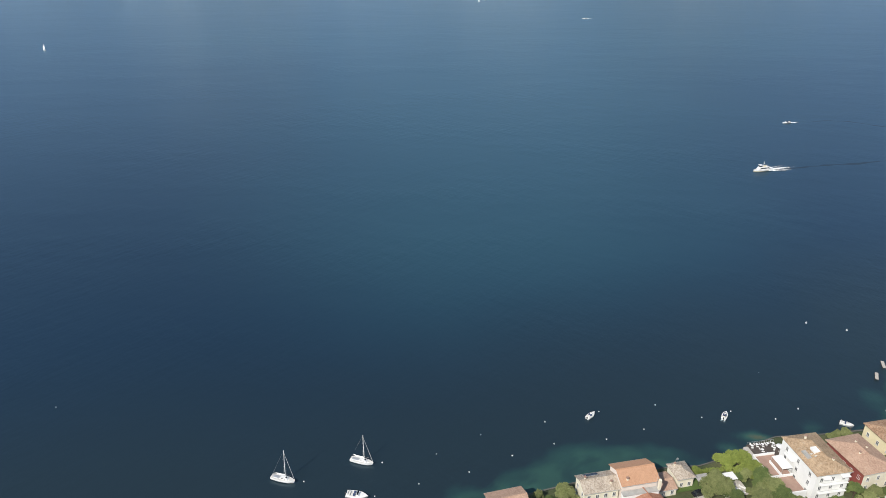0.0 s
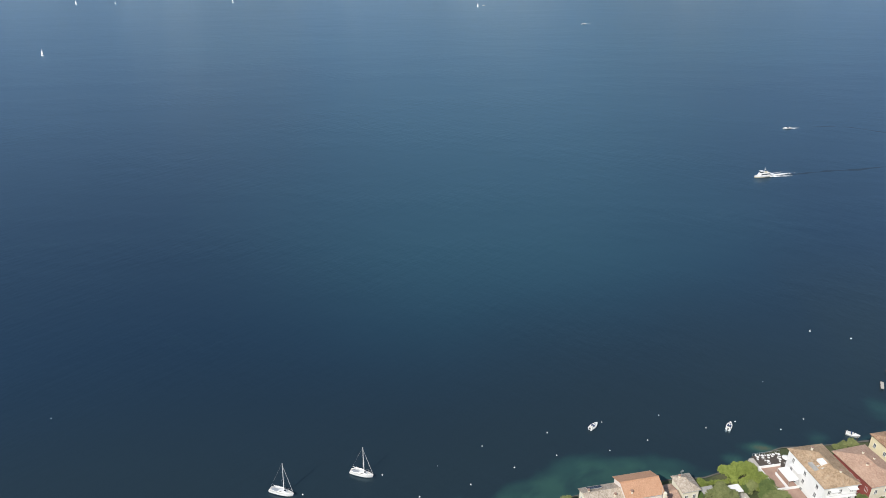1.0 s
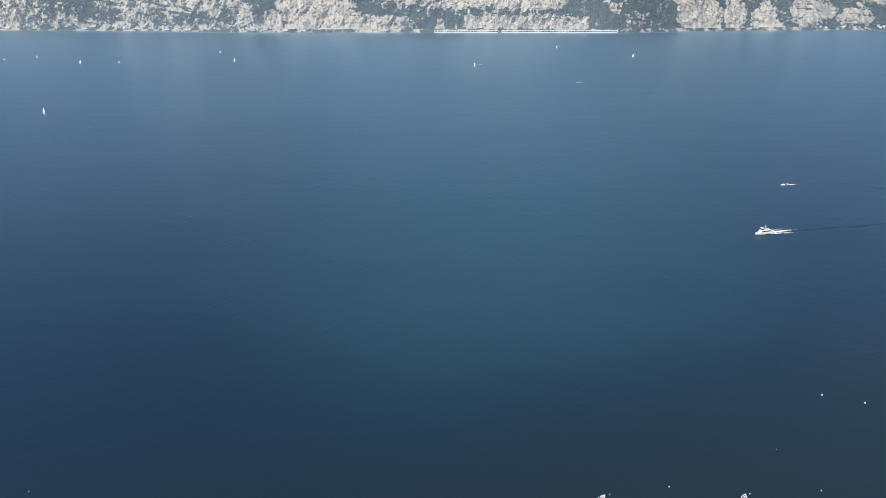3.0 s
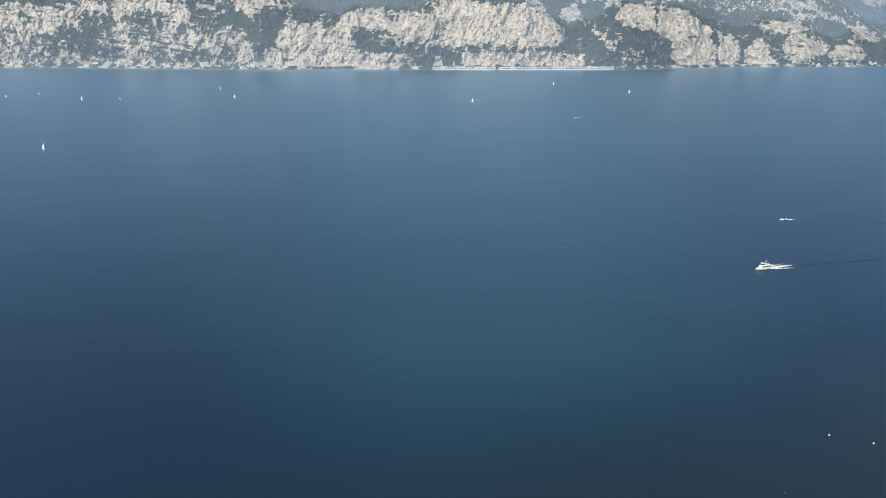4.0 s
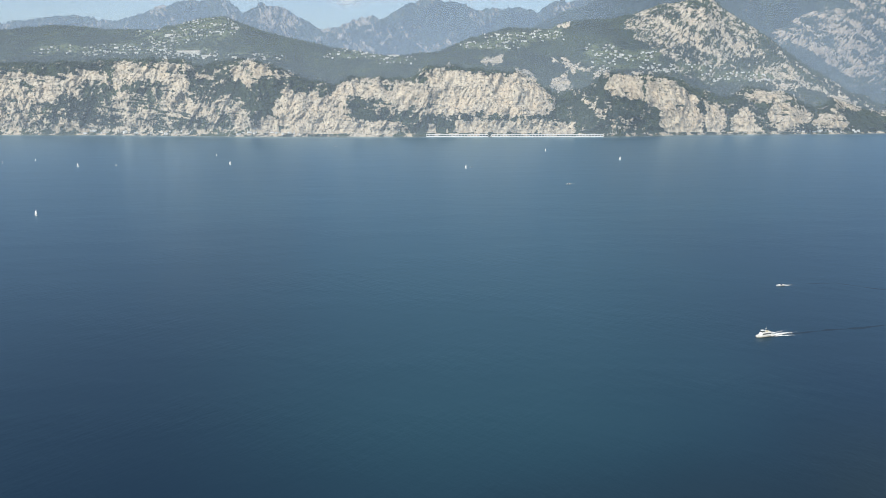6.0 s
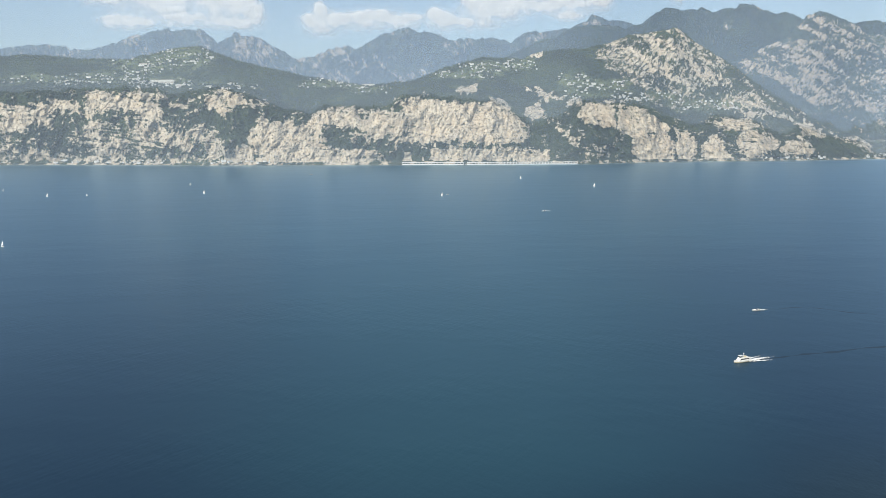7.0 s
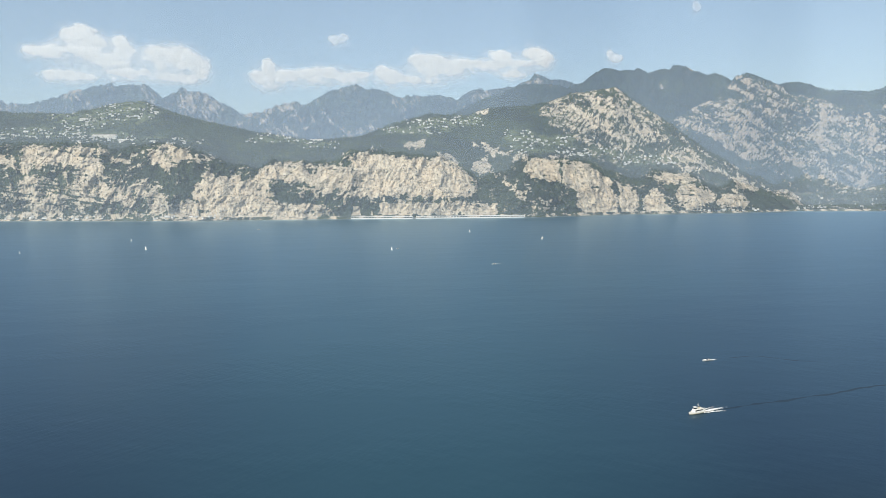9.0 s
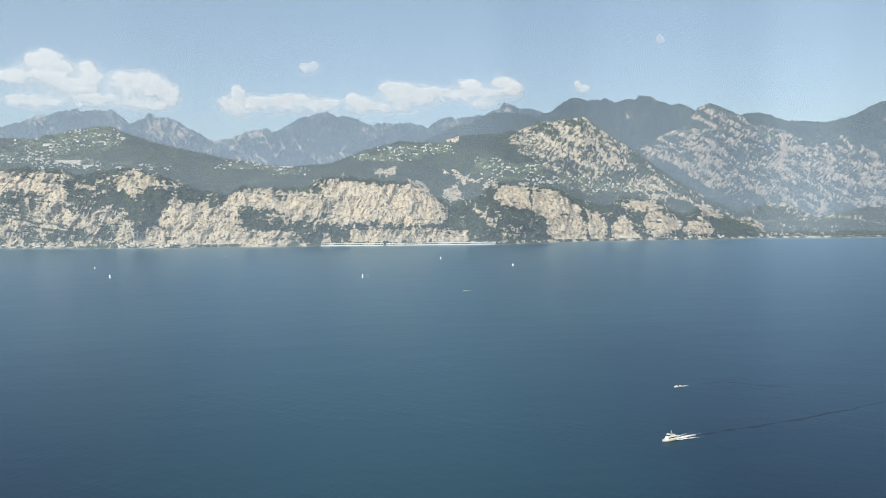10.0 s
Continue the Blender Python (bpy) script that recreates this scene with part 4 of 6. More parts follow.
def motor_boat(x, y, heading, L, label, cover=False, group="moored motor boats"):
    t = thing("motor_boat", pose(x, y, 0, 0, 0, heading), label, "motorboat", group)
    B, H = L * 0.45, 0.75
    part("hull", hull_mesh(L, B, H, 0.25, 0.86, 0.3), white_paint, t)
    part("deck", deck_mesh(L, B, H, 0.86, 0.3), white_paint, t)
    part("rub_rail", hull_mesh(L * 1.004, B * 1.012, H * 0.82, -0.3, 0.86, 0.3), metal_grey, t, "grey rubbing strake")
    part("cockpit", boxed(-L * 0.38, L * 0.08, -B * 0.32, B * 0.32, H - 0.05, H + 0.05), dark_trim if cover else deck_paint, t, "dark cockpit floor" if cover else "pale cockpit floor")
    seat = part("bench_seat", boxed(-L * 0.40, -L * 0.30, -B * 0.30, B * 0.30, H, H + 0.38, bevel=0.05), deck_paint, t)
    part("backrest", boxed(-L * 0.42, -L * 0.395, -B * 0.30, B * 0.30, H + 0.3, H + 0.62, bevel=0.02), deck_paint, seat)
    for s in (-1, 1):
        part("helm_seat", boxed(-L * 0.16, -L * 0.08, s * B * 0.18 - 0.22, s * B * 0.18 + 0.22, H, H + 0.75, bevel=0.05), blue_cover, t, "dark blue helm seat")
    con = part("console", tapered(-L * 0.02, L * 0.12, B * 0.55, H, H + 0.62, in_x=0.3), white_paint, t)
    bm = bmesh.new()
    vs = [bm.verts.new(p) for p in ((L * 0.07, -B * 0.26, H + 0.6), (L * 0.07, B * 0.26, H + 0.6), (L * 0.01, B * 0.22, H + 1.0), (L * 0.01, -B * 0.22, H + 1.0))]
    f = bm.faces.new(vs)
    bmesh.ops.solidify(bm, geom=[f], thickness=0.02)
    part("windscreen", bm, dark_glass, con, "tinted windscreen")
    eng = part("outboard_engine", boxed(-L * 0.55, -L * 0.49, -0.2, 0.2, 0.45, 1.15, bevel=0.08), dark_trim, t, "black outboard engine")
    part("drive_leg", boxed(-L * 0.535, -L * 0.505, -0.07, 0.07, -0.3, 0.5), dark_trim, eng)
    return t


def buoy_template():
    t = thing("mooring_buoy", pose(-133, 189, 0), "small white round mooring buoy floating on the lake", "buoy", "mooring buoys")
    bm = bmesh.new()
    bmesh.ops.create_icosphere(bm, subdivisions=2, radius=0.22)
    bmesh.ops.scale(bm, vec=(1, 1, 0.85), verts=bm.verts)
    bmesh.ops.translate(bm, vec=(0, 0, 0.09), verts=bm.verts)
    part("float", bm, buoy_white, t)
    part("collar", tubed((0, 0, 0.24), (0, 0, 0.36), 0.07, 0.06, 8), dark_trim, t)
    bm = bmesh.new()
    for k in range(8):
        a, b = k * math.tau / 8, (k + 1) * math.tau / 8
        tube(bm, (0.08 * math.cos(a), 0, 0.42 + 0.08 * math.sin(a)), (0.08 * math.cos(b), 0, 0.42 + 0.08 * math.sin(b)), 0.015, 0.015, 5)
    part("ring", bm, metal_grey, t)
    return t


sailing_yacht(-47.4, 155.6, -16, 7.8, "white sailing yacht moored bow to its buoy, sails furled", -5)
sailing_yacht(-24.8, 163.2, -17, 7.6, "white sailing yacht with bare mast and pale deck", -1)
motor_boat(-24.6, 149.5, -10, 6.6, "white motor boat with open cockpit on its mooring")
motor_boat(49.4, 185.3, 45, 4.3, "white motor boat with clean deck moored off the shallows")
motor_boat(94.2, 185.5, 58, 4.2, "white motor boat with dark cockpit at its buoy", True)
tmpl = buoy_template()
for bx, by, bs in ((149, 244.6, 1.6), (162.8, 239.1, 1.6), (72.6, 191.4, 1.0), (33.7, 182.4, 1.0), (12.1, 176, 1.0), (21.6, 166.5, 1.2), (-7, 154.5, 1.0), (-2, 167.1, 0.7), (52.4, 174.1, 1.0), (65.6, 179, 1.0),
                   (110.7, 184.3, 1.1), (120.6, 189.6, 1.0), (115.7, 210.5, 0.7), (35.3, 171.9, 1.0), (8, 159.4, 1.0), (86.4, 185, 1.0), (-18.6, 163.2, 1.1), (-41.2, 155.2, 1.0), (97.2, 188.2, 1.0), (52.6, 187.8, 0.9), (-19.6, 149.6, 1.0)):
    copy_thing(tmpl, pose(bx, by, 0)).scale = (bs, bs, bs)


# ---- boats under way ----
def foam_material():
    m, n, l, b = material("wake_foam", 0.9, 0.0, 0.2)
    out = n["Material Output"]
    co = n.new("ShaderNodeTexCoord").outputs["Object"]
    at = n.new("ShaderNodeAttribute")
    at.attribute_name = "froth"
    no = noise_node(n, l, co, 0.9, 6, (0.5, 1, 1), 0.65)
    b.inputs["Base Color"].default_value = (0.78, 0.80, 0.80, 1)
    fac = n.new("ShaderNodeMapRange")
    fac.inputs["From Min"].default_value, fac.inputs["From Max"].default_value = 0.42, 0.75
    l.new(calc(n, l, "ADD", at.outputs["Fac"], calc(n, l, "MULTIPLY", calc(n, l, "SUBTRACT", no, 0.5), 1.1)), fac.inputs["Value"])
    clear, mix = n.new("ShaderNodeBsdfTransparent"), n.new("ShaderNodeMixShader")
    l.new(fac.outputs[0], mix.inputs[0])
    l.new(clear.outputs[0], mix.inputs[1])
    l.new(b.outputs[0], mix.inputs[2])
    l.new(mix.outputs[0], out.inputs["Surface"])
    return m


mat_foam = foam_material()
# darker colour and weak gloss stand in for the trail's duller reflection
mat_slick = varied("smooth_water_slick", (0.002, 0.013, 0.028), (0.005, 0.024, 0.046), 0.05, 0.35, 0.4, 0.0, spec=0.25)
mat_slick.node_tree.nodes["Principled BSDF"].inputs["Specular Tint"].default_value = (0.55, 0.80, 1.0, 1)


def wake(x, y, heading, length, width, label, scale=1.0):
    """White water astern of a boat, spreading; a raised sheet of churned foam."""
    t, s = np.meshgrid(np.linspace(0, 1, 60), np.linspace(-1, 1, 25))
    X = 1.5 * scale - t * length
    Y = s * width * (0.32 + 0.9 * t)
    edge = np.exp(-((np.abs(s) - 0.75) / 0.22) ** 2)
    mid = np.exp(-(s / 0.35) ** 2)
    froth = (0.85 * edge * (1 - t) ** 1.1 + 1.25 * mid * (1 - t) ** 1.3 + 0.15 * (1 - t)) * (1 - smooth(0.8, 1.0, np.abs(s)))
    Z = 0.05 + 0.8 * scale * froth * (0.4 + fbm(X / 0.8, Y / 0.8, None, 3, 13)) - 0.02 * t
    me = grid_mesh("wake", X, Y, Z, mat_foam, {"froth": froth})
    ob = new("wake", me)
    ob.matrix_basis = pose(x, y, 0, 0, 0, heading)
    tagged(ob, label, "wake", kind="stuff")


def slick(points, width, label):
    """The long smooth trail that a boat leaves on rippled water."""
    p = np.array(points, float)
    d = np.r_[0, np.cumsum(np.hypot(*np.diff(p, axis=0).T))]
    q = np.arange(0, d[-1], 1.5)
    cx, cy = np.interp(q, d, p[:, 0]), np.interp(q, d, p[:, 1])
    g = np.gradient(cx), np.gradient(cy)
    n = np.hypot(*g)
    nx, ny = -g[1] / n, g[0] / n
    wob = 3.2 * (fbm(q / 14, q * 0, None, 4, 23) - 0.5)
    wide = width * (0.15 + 1.3 * np.clip(fbm(q / 9, q * 0 + 3, None, 3, 27) - 0.22, 0, 1)) * smooth(0, 12, q) * (1 - smooth(d[-1] * 0.7, d[-1], q))
    s = np.linspace(-1, 1, 5)[:, None]
    X, Y = cx + nx * (wob + s * wide), cy + ny * (wob + s * wide)
    me = grid_mesh("boat_trail", X, Y, np.full_like(X, 0.03), mat_slick)
    tagged(new("boat_trail", me), label, "boat trail", kind="stuff")


def ferry(x, y, heading):
    t = thing("passenger_boat", pose(x, y, 0, 0, 0, heading), "white passenger motor vessel with two decks under way", "passenger boat")
    L, B, H = 15.5, 4.4, 1.5
    hull = part("hull", hull_mesh(L, B, H, 0.5, 0.85, 0.35), white_paint, t)
    part("hull_stripe", hull_mesh(L * 1.002, B * 1.006, H * 0.55, -0.2, 0.85, 0.1), ferry_stripe, hull, "buff stripe along the hull")
    part("deck", deck_mesh(L, B, H, 0.85, 0.35), deck_paint, t)
    sal = part("saloon", tapered(-L * 0.36, L * 0.26, B * 0.80, H - 0.05, H + 1.75, in_x=1.2, in_y=0.15), white_paint, t, "white saloon with a band of windows")
    for s in (-1, 1):
        for k in range(6):
            wx = -L * 0.32 + k * L * 0.083
            part("saloon_window", boxed(wx, wx + L * 0.066, s * (B * 0.385) - 0.05, s * (B * 0.385) + 0.05, H + 0.85, H + 1.65), dark_glass, sal)
    H = H - 0.40
    top = part("upper_deck", boxed(-L * 0.40, L * 0.18, -B * 0.41, B * 0.41, H + 2.1, H + 2.22, bevel=0.03), white_paint, t)
    for s in (-1, 1):
        bm = bmesh.new()
        for k in range(9):
            px = -L * 0.39 + k * L * 0.066
            tube(bm, (px, s * B * 0.39, H + 2.2), (px, s * B * 0.39, H + 3.15), 0.03, 0.03, 5)
        for z in (2.7, 3.12):
            tube(bm, (-L * 0.39, s * B * 0.39, H + z), (L * 0.14, s * B * 0.39, H + z), 0.025, 0.025, 5)
        part("railing", bm, white_paint, top)
    for k in range(4):
        for s in (-1, 1):
            part("deck_bench", boxed(-L * 0.34 + k * 1.5, -L * 0.34 + k * 1.5 + 0.5, s * 0.95 - 0.6, s * 0.95 + 0.6, H + 2.22, H + 2.68, bevel=0.04), deck_paint, top, "pale slatted deck bench")
    wh = part("wheelhouse", tapered(L * 0.03, L * 0.2, B * 0.52, H + 2.2, H + 4.1, in_x=0.6), white_paint, t)
    part("wheelhouse_window", tapered(L * 0.04, L * 0.198, B * 0.53, H + 3.0, H + 3.65, in_x=0.42, in_y=0.05), dark_glass, wh, "dark wheelhouse glazing")
    part("roof", boxed(L * 0.01, L * 0.20, -B * 0.3, B * 0.3, H + 4.1, H + 4.2, bevel=0.03), white_paint, wh)
    mast = part("mast", tubed((-L * 0.07, 0, H + 2.2), (-L * 0.09, 0, H + 6.8), 0.12, 0.07), white_paint, t)
    part("radar_arm", boxed(-L * 0.10, -L * 0.07, -0.7, 0.7, H + 5.2, H + 5.32), white_paint, mast)
    part("funnel", tapered(-L * 0.2, -L * 0.12, 1.1, H + 2.2, H + 3.6, in_x=0.3), ferry_stripe, t, "buff funnel casing")
    bm = bmesh.new()
    tube(bm, (-L * 0.48, 0, H + 0.3), (-L * 0.52, 0, H + 2.5), 0.03, 0.02, 6)
    part("flag_staff", bm, metal_grey, t)
    t.scale = (0.86, 0.86, 0.84)
    return t


ferry(208, 434, 198)
wake(213.3, 435.7, 198, 34, 8.0, "white churned wake astern of the passenger boat")
slick([(222, 438), (245, 443), (277, 449), (322, 459), (372, 473), (440, 494)], 2.1, "long smooth dark trail left by the passenger boat")
motor_boat(276.5, 552, 190, 7.0, "white speedboat running with its bow up", True, "boats under way")
wake(279, 552.5, 190, 18, 2.2, "thin white wake of the speedboat", 0.7)
slick([(296, 556), (312, 560), (330, 556), (346, 544), (372, 530)], 1.2, "thin dark trail left by the speedboat")


def cruising_sailboat(x, y, heading, L, label, heel=8):
    t = thing("cruising_sailboat", pose(x, y, 0, heel, 0, heading), label, "sailboat", "sailing boats out on the lake")
    B, H = L * 0.3, 0.9
    part("hull", hull_mesh(L, B, H, 0.3, 0.7), white_paint, t)
    part("deck", deck_mesh(L, B, H, 0.7), deck_paint, t)
    part("cabin", tapered(-L * 0.1, L * 0.22, B * 0.55, H - 0.02, H + 0.45, in_x=0.4), white_paint, t)
    mx, top = L * 0.08, L * 1.45
    part("mast", tubed((mx, 0, H), (mx, 0, top), 0.09, 0.06, 6), metal_grey, t)
    part("boom", tubed((mx, 0, H + 1.0), (mx - L * 0.45, 0.5, H + 1.0), 0.06, 0.05, 6), metal_grey, t)

    def sail(p0, p1, p2, belly):
        bm = bmesh.new()
        p0, p1, p2 = Vector(p0), Vector(p1), Vector(p2)
        n, rows = 8, []
        for i in range(n + 1):
            a, b = p0.lerp(p2, i / n), p1.lerp(p2, i / n)
            row = []
            for j in range(5):
                v = a.lerp(b, j / 4)
                v.y += belly * math.sin(math.pi * j / 4) * math.sin(math.pi * min(1, 0.2 + i / n))
                row.append(bm.verts.new(v))
            rows.append(row)
        for r0, r1 in zip(rows, rows[1:]):
            for j in range(4):
                bm.faces.new((r0[j], r0[j + 1], r1[j + 1], r1[j]))
        bmesh.ops.remove_doubles(bm, verts=bm.verts, dist=0.005)
        bmesh.ops.solidify(bm, geom=bm.faces[:], thickness=0.03)
        return bm
    part("mainsail", sail((mx - 0.05, 0, H + 1.1), (mx - L * 0.45, 0.5, H + 1.1), (mx - 0.05, 0, top * 0.98), 0.5), sail_cloth, t, "white hoisted mainsail")
    part("jib", sail((L * 0.48, 0, H + 0.4), (mx - L * 0.05, 0.7, H + 0.9), (mx + 0.2, 0, top * 0.9), 0.5), sail_cloth, t, "white hoisted jib")
    return t


for sx, sy, sh, sl in ((-523.6, 906, 150, 7.0), (-473, 1590, 150, 7.0), (61, 1483, 130, 7.0), (302, 1940, 125, 6.8), (442, 1678, 125, 6.8), (-801, 1554, 160, 7.0), (-577, 1822, 155, 5.0), (-975, 1694, 165, 4.6), (-720, 1563, 160, 4.0), (-1020, 1638, 165, 4.2)):
    cruising_sailboat(sx, sy, sh, sl * 0.84, "white sailing boat under main and jib far out", 10)
for sx, sy, sh, sl in ((228, 1207, 195, 9), (74, 1504, 195, 5), (-315, 2165, 190, 9)):
    motor_boat(sx, sy, sh, sl, "small white motor boat far out on the lake", False, "boats under way")
wake(231, 1208, 195, 26, 2.2, "thin white wake of a distant motor boat", 0.7)


# ---- the village on the near shore ----
def roof_tiles(name, dark, light, stain):
    m, n, l, b = material(name, 0.9, 0.0, 0.2)
    co = n.new("ShaderNodeTexCoord").outputs["Object"]
    big = noise_node(n, l, co, 0.35, 5)
    tile = n.new("ShaderNodeTexVoronoi")
    mp = n.new("ShaderNodeMapping")
    mp.inputs["Scale"].default_value = (3.6, 2.4, 2.4)
    l.new(co, mp.inputs[0])
    l.new(mp.outputs[0], tile.inputs["Vector"])
    tile.inputs["Scale"].default_value = 1.0
    sep = n.new("ShaderNodeSeparateColor")
    l.new(tile.outputs["Color"], sep.inputs[0])
    f = calc(n, l, "ADD", calc(n, l, "MULTIPLY", big, 0.6), calc(n, l, "MULTIPLY", sep.outputs[0], 0.4))
    col = ramp(n, l, f, [(0.25, dark), (0.75, light)])
    lich = noise_node(n, l, co, 1.1, 6, (1, 1, 1), 0.7)
    col = mixed(n, l, ramp(n, l, lich, [(0.56, (0, 0, 0)), (0.70, (0.7, 0.7, 0.7))]), col, stain)
    l.new(col, b.inputs["Base Color"])
    bumped(n, l, b, tile.outputs["Distance"], 0.7, 0.12)
    return m


tiles_tan = roof_tiles("weathered_tan_tiles", (0.26, 0.18, 0.11), (0.47, 0.34, 0.22), (0.42, 0.36, 0.27))
tiles_orange = roof_tiles("new_orange_tiles", (0.42, 0.235, 0.14), (0.50, 0.295, 0.185), (0.47, 0.29, 0.19))
tiles_pink = roof_tiles("faded_pink_tiles", (0.33, 0.21, 0.15), (0.48, 0.33, 0.24), (0.44, 0.35, 0.27))
tiles_brown = roof_tiles("old_brown_tiles", (0.22, 0.13, 0.08), (0.42, 0.28, 0.18), (0.36, 0.32, 0.25))
tiles_grey = roof_tiles("lichened_grey_tiles", (0.27, 0.22, 0.17), (0.50, 0.43, 0.35), (0.46, 0.43, 0.37))
tiles_red = roof_tiles("dark_red_tiles", (0.28, 0.13, 0.085), (0.40, 0.21, 0.14), (0.34, 0.24, 0.18))
house_glass = varied("curtained_window_glass", (0.06, 0.065, 0.07), (0.17, 0.175, 0.18), 0.9, 0.12, 5, 0.0, spec=0.6)
wall_white = varied("white_render", (0.66, 0.66, 0.64), (0.80, 0.80, 0.78), 0.25, 0.9, 2.5, 0.01)
wall_cream = varied("cream_render", (0.64, 0.59, 0.46), (0.78, 0.73, 0.60), 0.25, 0.9, 2.5, 0.01)
wall_yellow = varied("yellow_render", (0.62, 0.53, 0.33), (0.75, 0.66, 0.44), 0.25, 0.9, 2.5, 0.01)
wall_pink = varied("pale_pink_render", (0.62, 0.54, 0.48), (0.76, 0.68, 0.62), 0.25, 0.9, 2.5, 0.01)
wall_red = varied("oxblood_render", (0.18, 0.045, 0.04), (0.28, 0.075, 0.06), 0.25, 0.9, 2.5, 0.01)
stone_grey = varied("grey_concrete", (0.28, 0.27, 0.25), (0.44, 0.43, 0.40), 0.6, 0.92, 4, 0.02)
quay_stone = varied("dark_wet_stone", (0.06, 0.06, 0.05), (0.15, 0.14, 0.12), 0.5, 0.9, 3, 0.04)
paving = varied("pale_paving", (0.36, 0.33, 0.29), (0.52, 0.49, 0.44), 0.3, 0.9, 3, 0.02)
terracotta = varied("terracotta_floor", (0.27, 0.17, 0.13), (0.38, 0.26, 0.20), 0.5, 0.85, 3, 0.01)
shutter_green = varied("green_shutter", (0.02, 0.05, 0.03), (0.04, 0.09, 0.05), 2, 0.7, 9, 0.0)
shutter_brown = varied("brown_shutter", (0.07, 0.04, 0.025), (0.14, 0.08, 0.05), 2, 0.7, 9, 0.0)
wood_dark = varied("dark_deck_wood", (0.05, 0.04, 0.035), (0.12, 0.10, 0.085), 0.8, 0.85, 6, 0.01)
canvas_white = varied("white_canvas", (0.70, 0.69, 0.66), (0.84, 0.83, 0.80), 0.7, 0.9, 5, 0.01)
car_paint = varied("black_car_paint", (0.012, 0.012, 0.014), (0.02, 0.02, 0.022), 2.0, 0.2, 9, 0.0, spec=0.6)
solar_blue = varied("solar_cells", (0.010, 0.016, 0.035), (0.02, 0.03, 0.06), 3.0, 0.15, 9, 0.0, spec=0.7)


def ground_z(x, y):
    off = float(near_shore_y(np.array([x]))[0]) - y
    return 1.3 + 0.02 * max(off, 0) + 0.10 * min(max(off - 45, 0), 150)


def roof_mesh(w, d, rise, kind, over, thick=0.22):
    """A hip or gable roof over w by d, ridge along the longer side or along x ('gable_x') or y ('gable_y'); eaves at z = 0."""
    a, b = w / 2 + over, d / 2 + over
    bm = bmesh.new()
    if kind == "hip":
        k = min(a, b) * 0.92
        ridge = [(0, -b + k), (0, b - k)] if b >= a else [(-a + k, 0), (a - k, 0)]
    elif kind == "gable_x":
        ridge = [(-a, 0), (a, 0)]
    elif kind == "gable_y":
        ridge = [(0, -b), (0, b)]
    c = [bm.verts.new((x, y, 0)) for x, y in ((-a, -b), (a, -b), (a, b), (-a, b))]
    r = [bm.verts.new((x, y, rise)) for x, y in ridge]
    if abs(ridge[0][0] - ridge[1][0]) > 1e-6:
        fs = [(c[0], c[1], r[1], r[0]), (c[2], c[3], r[0], r[1]), (c[1], c[2], r[1]), (c[3], c[0], r[0])]
    else:
        fs = [(c[1], c[2], r[1], r[0]), (c[3], c[0], r[0], r[1]), (c[0], c[1], r[0]), (c[2], c[3], r[1])]
    if kind != "hip":
        fs = fs[:2]
    faces = [bm.faces.new(f) for f in fs]
    bmesh.ops.subdivide_edges(bm, edges=bm.edges[:], cuts=5, use_grid_fill=True)
    for v in bm.verts:
        v.co.z += 0.05 * (noise.noise(v.co * 0.7))
    bmesh.ops.recalc_face_normals(bm, faces=bm.faces[:])
    bmesh.ops.solidify(bm, geom=bm.faces[:], thickness=thick)
    return bm, ridge


def wall_mesh(w, d, h, kind, rise):
    bm = bmesh.new()
    box(bm, -w / 2, w / 2, -d / 2, d / 2, -2.5, h)
    if kind == "gable_x":
        for s in (-1, 1):
            x0, x1 = (s * w / 2 - 0.3, s * w / 2) if s > 0 else (s * w / 2, s * w / 2 + 0.3)
            pts = [(-d / 2, h), (d / 2, h), (0, h + rise * 0.97)]
            a = [bm.verts.new((x0, y, z)) for y, z in pts]
            b = [bm.verts.new((x1, y, z)) for y, z in pts]
            bm.faces.new(a[::-1])
            bm.faces.new(b)
            for i in range(3):
                bm.faces.new((a[i], a[(i + 1) % 3], b[(i + 1) % 3], b[i]))
    return bm


